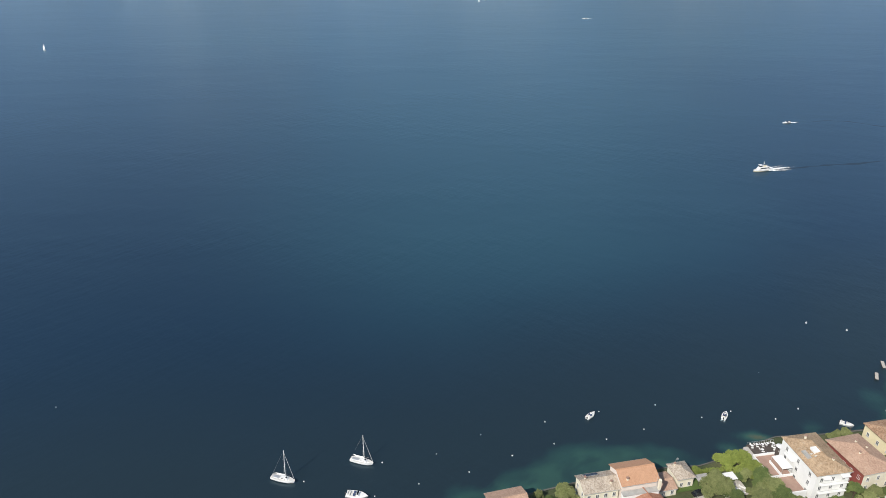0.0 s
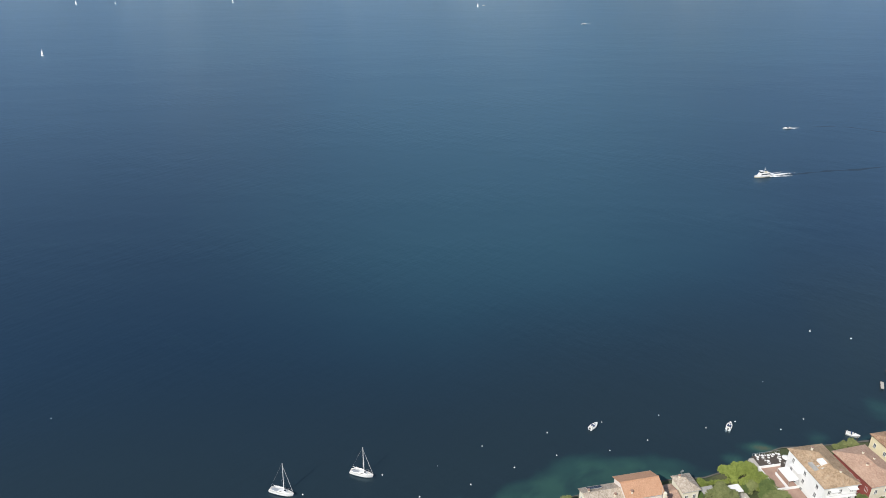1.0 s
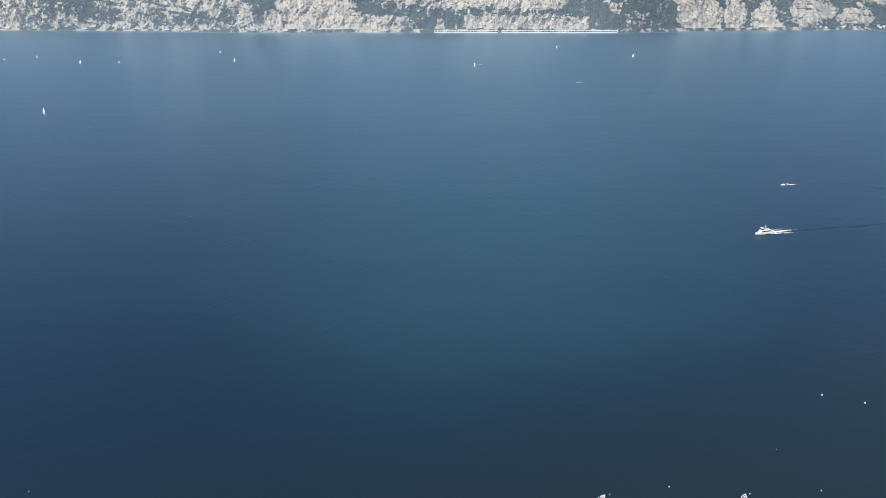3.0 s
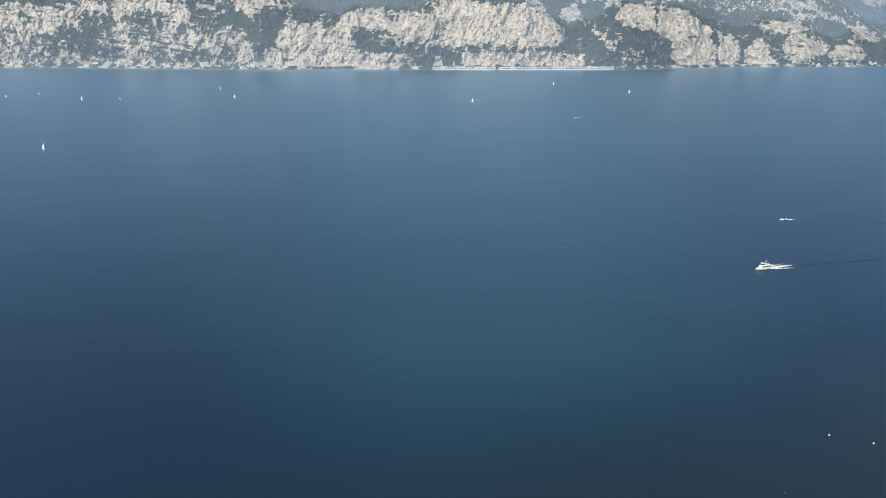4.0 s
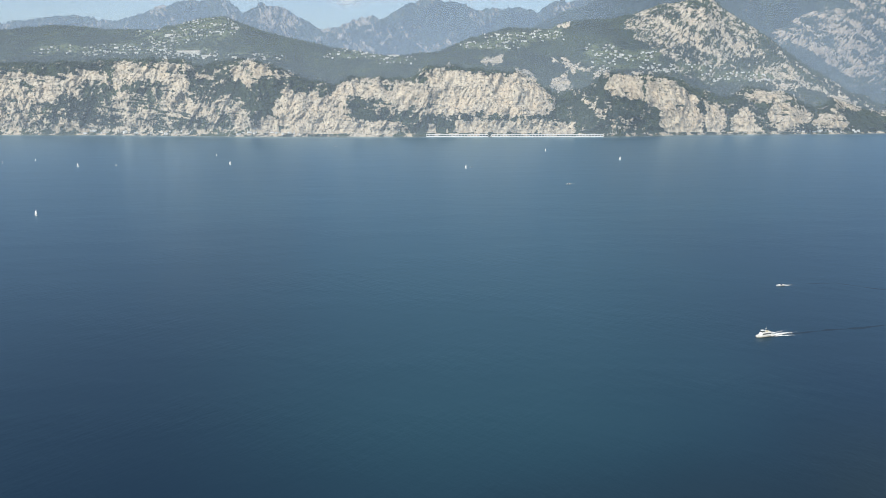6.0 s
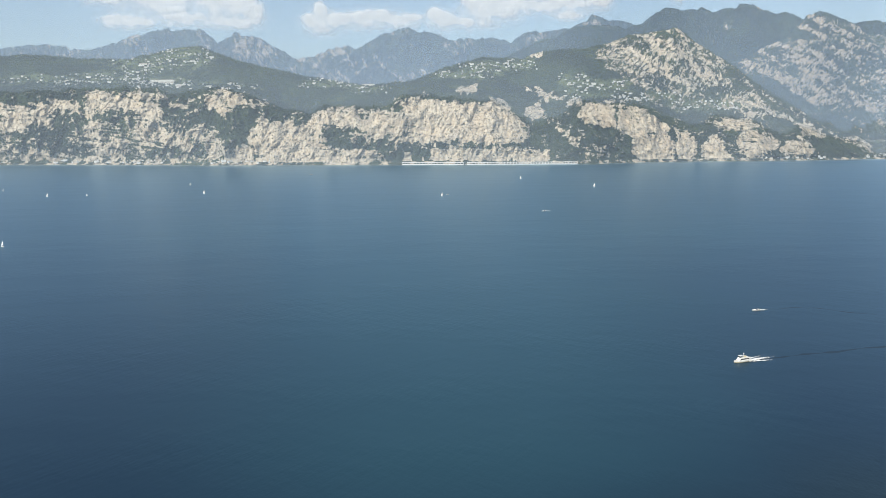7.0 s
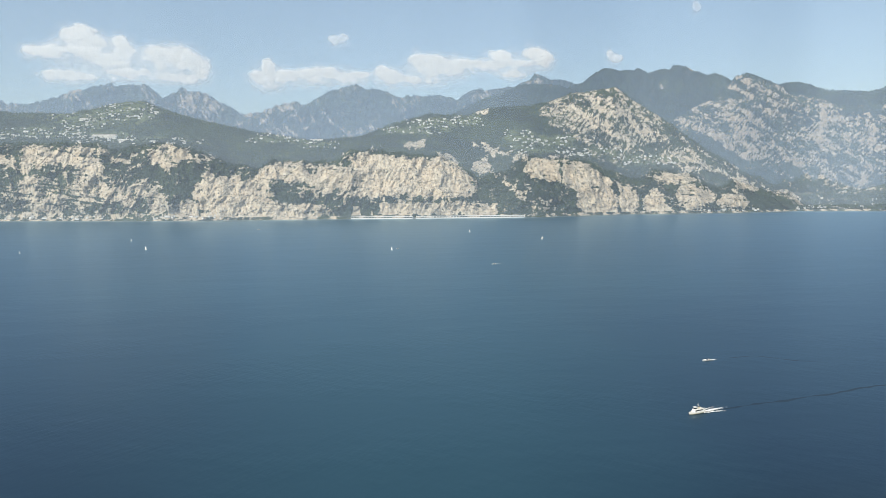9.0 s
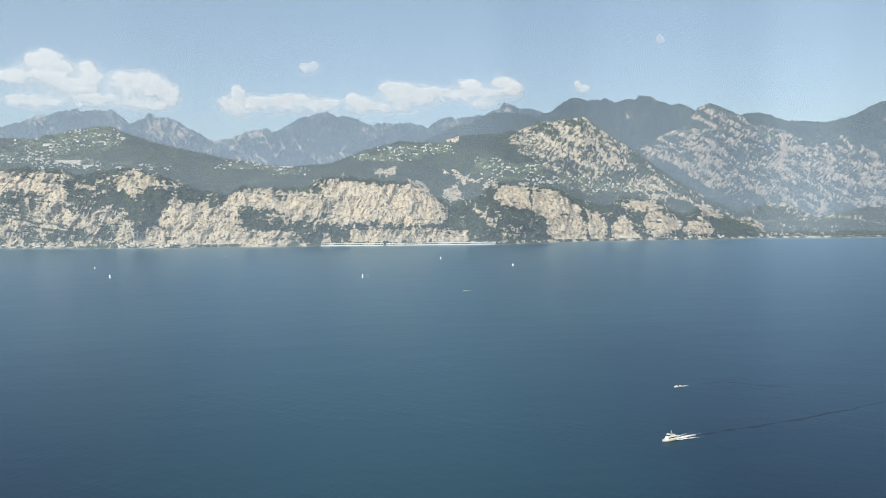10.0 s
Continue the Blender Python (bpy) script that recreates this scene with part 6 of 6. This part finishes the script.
TREES = [(34.6, 146.6, 6.0, 3.2, leaf_olive, "broad olive-green tree by the water"), (27.2, 147.0, 4.0, 1.6, leaf_olive, "small olive-green shrub tree beside the quay"),
         (78.4, 149.2, 7.4, 4.4, leaf_olive, "rounded garden tree with pale green leaves"), (82.0, 145.5, 5.5, 2.8, leaf_dark, "dark garden tree beside the lawn"),
         (88.4, 160.2, 5.6, 4.2, leaf_bright, "bright green tree in the lakeside garden"), (91.0, 157.0, 5.2, 3.0, leaf_bright, "bright green bush tree by the terrace"),
         (91.8, 152.6, 6.2, 3.5, leaf_dark, "dark leafy tree along the terrace wall"), (93.4, 149.0, 6.4, 3.5, leaf_olive, "olive-green tree along the terrace wall"),
         (95.0, 145.2, 6.4, 3.2, leaf_dark, "dark leafy tree in front of the annexe"), (88.6, 148.0, 4.0, 2.0, leaf_olive, "greyish shrub in the garden"),
         (75.0, 156.8, 3.4, 1.7, leaf_bright, "bright shrub by the cottage"), (86.5, 154.5, 3.2, 1.8, leaf_dark, "low dark shrub in the garden"),
         (116.6, 148.2, 5.5, 2.4, leaf_dark, "dark tree between the white and red houses"), (118.5, 144.4, 5.5, 2.6, leaf_olive, "tree in the yard of the red house"),
         (126.5, 146.0, 6.5, 3.0, leaf_dark, "dark tree in front of the red house"), (109.5, 142.8, 5.2, 2.6, leaf_dark, "tree at the foot of the white house"),
         (127.0, 173.2, 3.6, 2.6, leaf_olive, "broad low shrub on the point"), (123.4, 172.6, 3.0, 1.8, leaf_olive, "low shrub on the water's edge"),
         (133.6, 160.4, 4.6, 2.2, leaf_dark, "dark tree between red and yellow houses"), (160.0, 198.0, 8.0, 3.6, leaf_dark, "tall dark tree on the shore by the jetty"),
         (165.0, 205.0, 7.0, 3.2, leaf_dark, "dark tree behind the jetty"), (151.0, 184.5, 6.0, 3.0, leaf_dark, "dark tree beside the yellow house")]
TREES += [(86.8, 143.4, 4.6, 2.4, leaf_olive, "rounded olive-green tree in the garden"), (80.0, 142.0, 5.5, 2.8, leaf_dark, "dark leafy tree behind the lawn"), (90.0, 145.5, 5.6, 2.9, leaf_olive, "olive-green tree above the path"),
          (98.5, 141.8, 6.0, 3.0, leaf_olive, "olive-green tree below the annexe"), (88.6, 155.2, 4.6, 2.2, leaf_olive, "greyish-green tree in the lakeside garden"), (84.4, 160.6, 4.6, 3.0, leaf_bright, "bright green shrub by the quay"),
          (103.0, 141.0, 5.4, 2.6, leaf_dark, "dark tree at the yard's edge"), (122.0, 147.5, 5.0, 2.4, leaf_olive, "olive-green tree before the cream wall"), (46.0, 140.0, 4.0, 2.2, leaf_olive, "low tree behind the cream house"),
          (136.5, 154.0, 6.0, 2.8, leaf_dark, "dark tree below the yellow house"), (30.5, 143.5, 4.4, 2.3, leaf_dark, "dark leafy tree near the pink roof")]
for k, (tx, ty, th, ts, leaf, lab) in enumerate(TREES):
    tree(tx, ty, th, ts, leaf, lab, 100 + k, int(450 * ts * ts))


def hedge(x, y, rot, length, width, h, label, seed):
    rng = random.Random(seed)
    t = thing("hedge", pose(x, y, ground_z(x, y) - 0.1, 0, 0, rot), label, "hedge")
    n = max(2, int(length / 0.8))
    bm = bmesh.new()
    for k in range(n):
        tube(bm, ((k + 0.5) / n * length - length / 2, 0, -0.2), ((k + 0.5) / n * length - length / 2, 0, h * 0.7), 0.05, 0.03, 5)
    part("stems", bm, bark, t)
    lobes = [((k + 0.5) / n * length - length / 2, rng.uniform(-0.2, 0.2) * width, h * rng.uniform(0.35, 0.6), width * rng.uniform(0.5, 0.7)) for k in range(n)]
    verts, faces = leaf_cloud(rng, lobes, int(length * width * 90), 0.22)
    me = bpy.data.meshes.new("foliage")
    me.from_pydata(verts, [], faces)
    me.materials.append(leaf_bright)
    ob = new("foliage", me)
    ob.parent = t


hedge(92.9, 158.6, 100, 14, 1.3, 1.8, "clipped green hedge along the terrace", 201)
hedge(65.8, 150.5, 20, 6, 1.0, 1.1, "clipped green hedge beside the lawn", 202)
hedge(80.5, 158.6, 10, 8, 1.2, 1.6, "green hedge along the quay", 203)

# lawn, drive, garden furniture, pergola, car
mat_lawn = varied("lawn", (0.04, 0.075, 0.015), (0.10, 0.15, 0.04), 0.3, 0.95, 3, 0.03)


def flat_patch(name, x, y, rot, w, d, mat, label, rise, cat):
    xs, ys = np.meshgrid(np.linspace(-w / 2, w / 2, 10), np.linspace(-d / 2, d / 2, 10))
    c, s = math.cos(radians(rot)), math.sin(radians(rot))
    X, Y = x + c * xs - s * ys, y + s * xs + c * ys
    Z = np.vectorize(ground_z)(X, Y) + rise
    tagged(new(name, grid_mesh(name, X, Y, Z, mat)), label, cat, kind="structure")


flat_patch("lawn", 69.5, 153.2, 13, 11, 6, mat_lawn, "short green lawn beside the cottage", 0.45, "lawn")
flat_patch("drive", 70.0, 143.2, 16, 14, 8, paving, "pale gravel drive behind the houses", 0.40, "drive")
flat_patch("garden_paving", 83.5, 152.8, 12, 8, 9, paving, "pale paved garden terrace", 0.40, "paving")
flat_patch("yard", 112.0, 141.5, 10, 26, 9, paving, "pale paved yard in front of the houses", 0.40, "paving")


def sun_lounger(m):
    t = thing("sun_lounger", m, "white garden sun lounger on the paved terrace", "sun lounger", "garden loungers")
    part("mattress", boxed(-0.32, 0.32, -1.0, 0.45, 0.30, 0.38, bevel=0.02), canvas_white, t)
    bm = boxed(-0.32, 0.32, 0.0, 0.7, 0.0, 0.08, bevel=0.02)
    bmesh.ops.transform(bm, matrix=Matrix.Translation((0, 0.45, 0.32)) @ Matrix.Rotation(radians(40), 4, "X"), verts=bm.verts)
    part("backrest", bm, canvas_white, t)
    for px in (-0.28, 0.28):
        for py in (-0.9, 0.4):
            part("leg", tubed((px, py, 0), (px, py, 0.3), 0.025, 0.025, 5), metal_grey, t)
    return t


l0 = None
for px, py, a in ((81.2, 152.6, 10), (83.2, 151.2, 14), (84.6, 151.6, 30), (82.2, 150.4, -20), (86.6, 151.6, 60), (80.6, 154.4, 80), (84.4, 149.8, 15), (86.0, 150.0, 40)):
    m = pose(px, py, ground_z(px, py) + 0.41, 0, 0, a)
    l0 = sun_lounger(m) if l0 is None else (copy_thing(l0, m), l0)[1]
perg = thing("garden_gazebo", pose(83.6, 154.0, ground_z(83.6, 154.0) + 0.3, 0, 0, 12), "white canvas garden gazebo on thin posts", "gazebo")
part("canopy", boxed(-1.8, 1.8, -1.5, 1.5, 2.3, 2.42, bevel=0.03), canvas_white, perg)
for px in (-1.7, 1.7):
    for py in (-1.4, 1.4):
        part("post", tubed((px, py, 0), (px, py, 2.3), 0.05, 0.05, 6), metal_grey, perg)
shed = thing("shelter", pose(75.6, 153.6, ground_z(75.6, 153.6) + 0.2, 0, 0, 13), "grey flat roofed shelter beside the cottage", "shelter")
part("roof", boxed(-2.0, 2.0, -1.3, 1.3, 2.3, 2.45, bevel=0.02), stone_grey, shed)
for px in (-1.8, 1.8):
    for py in (-1.1, 1.1):
        part("post", tubed((px, py, 0), (px, py, 2.3), 0.07, 0.07, 6), wood_dark, shed)

car = thing("car", pose(73.4, 149.1, ground_z(73.4, 149.1) + 0.42, 0, 0, 20), "black parked car on the gravel drive", "car")
part("body", tapered(-2.1, 2.1, 1.75, 0.28, 0.85, in_x=0.15, in_y=0.06), car_paint, car)
cabin = part("cabin", tapered(-1.5, 1.0, 1.6, 0.84, 1.42, in_x=0.7, in_y=0.2), dark_glass, car, "dark glazed cabin")
part("roof_panel", boxed(-1.15, 0.25, -0.58, 0.58, 1.40, 1.45, bevel=0.02), car_paint, cabin)
for px in (-1.3, 1.35):
    for s in (-1, 1):
        wheel = part("wheel", tubed((px, s * 0.72, 0.31), (px, s * 0.9, 0.31), 0.31, 0.31, 14), dark_trim, car)
        part("rim", tubed((px, s * 0.89, 0.31), (px, s * 0.91, 0.31), 0.18, 0.18, 10), metal_grey, wheel)
for s in (-1, 1):
    part("headlight", boxed(2.02, 2.10, s * 0.6 - 0.18, s * 0.6 + 0.18, 0.55, 0.7), canvas_white, car)


# ---- villages and road on the far shore ----
FX, FY, FZ, FROCK, FK, FU, FE, FMEADOW = front
HOTELS = [(-352, 59, 110, 5), (-370, 84, 84, 3), (-322, 55, 60, 3), (-62, 58, 70, 3), (772, -22, 62, 3)]
SHORE_VILLAGES = [(765, -40, 58, 8, 20), (747, -50, 66, 4, 18), (-433, -50, 83, 3, 14), (-246, -52, 50, 2, 10), (560, -52, 60, 2, 8)]
far_walls = [varied("far_white_render", (0.76, 0.76, 0.74), (0.86, 0.86, 0.84), 0.2, 0.9, 2, 0.0), varied("far_cream_render", (0.66, 0.63, 0.57), (0.80, 0.77, 0.71), 0.2, 0.9, 2, 0.0)]
far_roofs = [varied("far_terracotta_tiles", (0.38, 0.30, 0.24), (0.54, 0.45, 0.37), 0.3, 0.9, 3, 0.0), varied("far_pale_tiles", (0.55, 0.52, 0.48), (0.72, 0.69, 0.65), 0.3, 0.9, 3, 0.0)]


def far_house(m, w, d, h, wall, tiles, label, group):
    t = thing("far_house", m, label, "house", group)
    part("wall", wall_mesh(w, d, h, "gable_x", 2.2), wall, t)
    a, b = w / 2 + 0.5, d / 2 + 0.5
    bm = bmesh.new()
    vs = [bm.verts.new(p) for p in ((-a, -b, h - 0.1), (a, -b, h - 0.1), (a, 0, h + 2.2), (-a, 0, h + 2.2), (a, b, h - 0.1), (-a, b, h - 0.1))]
    bm.faces.new((vs[0], vs[1], vs[2], vs[3]))
    bm.faces.new((vs[3], vs[2], vs[4], vs[5]))
    bmesh.ops.solidify(bm, geom=bm.faces[:], thickness=0.3)
    part("roof", bm, tiles, t)
    bm = bmesh.new()
    for k in range(3):
        u = (k - 1) * w * 0.3
        box(bm, u - 0.6, u + 0.6, -d / 2 - 0.04, -d / 2 + 0.02, h * 0.45, h * 0.45 + 1.6)
    part("window_band", bm, dark_glass, t, "dark windows in a row")
    return t


rng = random.Random(11)
kinds, spare = {}, []
SIZES = ((7, 6, 3.6), (8.5, 6, 4.4), (6, 6, 4.2), (12, 7, 4.6), (9, 6, 4), (20, 8, 5))
LOOKS = ("small white village house with terracotta roof", "small cream village house with pale roof", "square white village house with terracotta roof",
         "long cream terraced house with pale roof", "low white village house with terracotta roof", "wide cream hotel building with pale roof")


def settle(cu, ce, ru, re_, count, group, low):
    """Scatters houses over a village's ground; the first of each village are things, the rest are gathered."""
    sel = np.argwhere((np.abs(FU - cu / 1000) < ru / 1000) & (np.abs(FE - ce / 1000) < re_ / 1000) & (FK > (1.6 if low else 5.02)) & (FK < 7.0))
    if not len(sel):
        return
    for q in range(int(count * 2.0)):
        i, j = sel[rng.randrange(len(sel))]
        k = rng.choice((0, 0, 1, 1, 2, 2, 3, 4, 4, 5))
        m = pose(FX[i, j], FY[i, j], FZ[i, j] + 1.2, 0, 0, rng.uniform(-25, 25))
        m = m @ Matrix.Diagonal((rng.uniform(0.55, 1.25), rng.uniform(0.7, 1.1), rng.uniform(0.55, 0.95), 1))
        if q > count * 0.68 and k in kinds:
            spare.append((k, m))
        elif k not in kinds:
            kinds[k] = far_house(m, *SIZES[k], far_walls[k % 2], far_roofs[k % 2], LOOKS[k], group)
        else:
            tagged(copy_thing(kinds[k], m), group=group)


for v in VILLAGES:
    settle(*v, "hillside village houses", False)
for v in SHORE_VILLAGES:
    settle(*v, "far shore houses", True)


def scattered_houses():
    verts, faces, slots = [], [], []
    for k, m in spare:
        for ob in kinds[k].children:
            me, n = ob.data, len(verts)
            slot = {"wall": 0, "roof": 1}.get(me.name.split(".")[0], 2)
            verts += [m @ v.co for v in me.vertices]
            faces += [tuple(n + i for i in p.vertices) for p in me.polygons]
            slots += [slot] * len(me.polygons)
    me = bpy.data.meshes.new("scattered_houses")
    me.from_pydata(verts, [], faces)
    for mat in (far_walls[0], far_roofs[1], dark_glass):
        me.materials.append(mat)
    me.polygons.foreach_set("material_index", slots)
    tagged(new("scattered_houses", me), "scattered small white houses of the far villages", "houses", kind="stuff")


scattered_houses()


def terraced_hotel(u, e, w, storeys, label):
    """A large stepped building on the hillside: each storey set back, with its row of windows."""
    i, j = np.unravel_index(np.argmin(np.hypot(FU - u / 1000, FE - e / 1000) + 9 * (FK < 5.02)), FU.shape)
    t = thing("terraced_hotel", pose(FX[i, j], FY[i, j], FZ[i, j], 0, 0, -6), label, "hotel")
    for k in range(storeys):
        a = w / 2 - 2.5 * k * (k % 2)
        y0 = 3.5 * k
        bm = bmesh.new()
        box(bm, -a, a, y0, y0 + 12, 3.2 * k - (4 if k == 0 else 0), 3.2 * k + 2.9)
        box(bm, -a - 0.5, a + 0.5, y0 - 1.4, y0 + 12.3, 3.2 * k + 2.9, 3.2 * k + 3.2)
        part("storey", bm, far_walls[k % 2], t)
        bm = bmesh.new()
        n = int(a / 2.2)
        for q in range(n):
            x = -a + (q + 0.5) * 2 * a / n
            box(bm, x - 0.6, x + 0.6, y0 - 0.05, y0 + 0.02, 3.2 * k + 0.7, 3.2 * k + 2.1)
        part("window_band", bm, dark_glass, t, "dark windows in a row")
    part("roof", boxed(-w / 2 + 2, w / 2 - 2, 3.5 * storeys - 3, 3.5 * storeys + 9, 3.2 * storeys, 3.2 * storeys + 1.2), far_roofs[0], t)


for u, e, w, storeys in HOTELS:
    terraced_hotel(u, e, w, storeys, "large cream terraced hotel on the hillside" if w > 70 else "wide white holiday building with stepped floors")


def road_gallery(u0, u1, label):
    """A lakeside road gallery: slab on columns against the cliff."""
    us = np.linspace(u0, u1, 40)
    ys = far_shore_y(us) - 9
    xs = EYE[0] + us * (ys - EYE[1])
    mx, my = float(xs.mean()), float(ys.mean())
    t = thing("road_gallery", pose(mx, my, 0), label, "road gallery")

    def strip(name, offs):
        X = np.array([xs - mx for _ in offs])
        Y = np.array([ys - my + o for o, _ in offs])
        Z = np.array([np.full_like(xs, z) for _, z in offs])
        ob = new(name, grid_mesh(name, X, Y, Z, far_walls[0], smooth_faces=False))
        ob.parent = t
    strip("sea_wall", [(-0.6, -3), (-0.6, 3.2), (0.2, 3.2), (0.2, 2.4), (12, 2.4)])
    strip("roof_slab", [(0, 7.6), (-0.9, 7.6), (-0.9, 8.6), (12, 9.4), (12, 8.4), (0, 7.6)])
    n = int((xs[-1] - xs[0]) / 11)
    col = None
    for k in range(n + 1):
        x = xs[0] + (xs[-1] - xs[0]) * k / n
        y = float(np.interp(x, xs, ys))
        if col is None:
            col = part("column", boxed(-0.7, 0.7, -0.5, 0.5, 2.4, 7.7), far_walls[0], t)
            col.location = (x - mx, y - my, 0)
        else:
            c = new("column", col.data)
            c.parent = t
            c.location = (x - mx, y - my, 0)


road_gallery(-0.015, 0.075, "pale concrete road gallery at the foot of the cliff")
road_gallery(0.080, 0.243, "long white road gallery along the waterline")


# woods on the far slopes: many small crowns
def far_woods():
    r = np.random.RandomState(3)
    dens = np.clip(0.5 - FROCK, 0, 0.5) * (1 - 0.75 * FMEADOW) * (FK > 2.1) * (FK < 7.05)
    area = np.gradient(FX, axis=1) * np.maximum(1.0, np.hypot(np.gradient(FY, axis=0), np.gradient(FZ, axis=0)))
    bush = (np.clip(FROCK - 0.5, 0, 0.3) * (FK > 2.1) * (FK < 7.0) * np.abs(area)).ravel()
    wgt = (dens * np.abs(area)).ravel()
    pick = np.r_[r.choice(wgt.size, 46000, p=wgt / wgt.sum()), r.choice(wgt.size, 4500, p=bush / bush.sum())]
    n = len(pick)
    small = np.arange(n) >= 46000
    P = np.stack([FX.ravel()[pick] + r.uniform(-3, 3, n), FY.ravel()[pick] + r.uniform(-2, 2, n), FZ.ravel()[pick]], -1)
    s = np.where(small, r.uniform(1.2, 2.6, n), r.uniform(2.2, 5.2, n))
    shape = np.array([(0, 0, 1.5), (1, 0.2, 0.35), (0.1, 1, 0.5), (-1, 0.1, 0.3), (-0.1, -1, 0.45), (0, 0, -0.6)])
    jit = 1 + r.uniform(-0.3, 0.3, (n, 6, 3))
    V = P[:, None, :] + shape[None] * s[:, None, None] * jit
    tri = np.array([(0, 1, 2), (0, 2, 3), (0, 3, 4), (0, 4, 1), (5, 2, 1), (5, 3, 2), (5, 4, 3), (5, 1, 4)])
    F = (np.arange(n)[:, None, None] * 6 + tri[None]).reshape(-1, 3)
    me = bpy.data.meshes.new("far_woods")
    me.vertices.add(n * 6)
    me.vertices.foreach_set("co", V.ravel())
    me.loops.add(F.size)
    me.loops.foreach_set("vertex_index", F.ravel())
    me.polygons.add(len(F))
    me.polygons.foreach_set("loop_start", np.arange(len(F)) * 3)
    me.update(calc_edges=True)
    m, nn, l, b = material("far_foliage", 0.95, 0.0, 0.1)
    isl = nn.new("ShaderNodeNewGeometry").outputs["Random Per Island"]
    leaf = ramp(nn, l, isl, [(0.0, (0.020, 0.034, 0.020)), (0.8, (0.040, 0.056, 0.029)), (1.0, (0.065, 0.08, 0.04))])
    stand = ramp(nn, l, noise_node(nn, l, nn.new("ShaderNodeTexCoord").outputs["Object"], 1 / 230, 3, (1, 1.6, 1)), [(0.40, (0.55, 0.60, 0.70)), (0.62, (1.25, 1.2, 1.0))])
    l.new(mixed(nn, l, 1.0, leaf, stand, "MULTIPLY"), b.inputs["Base Color"])
    me.materials.append(m)
    tagged(new("far_woods", me), "dark green woods on the far slopes", "woods", kind="stuff")


far_woods()
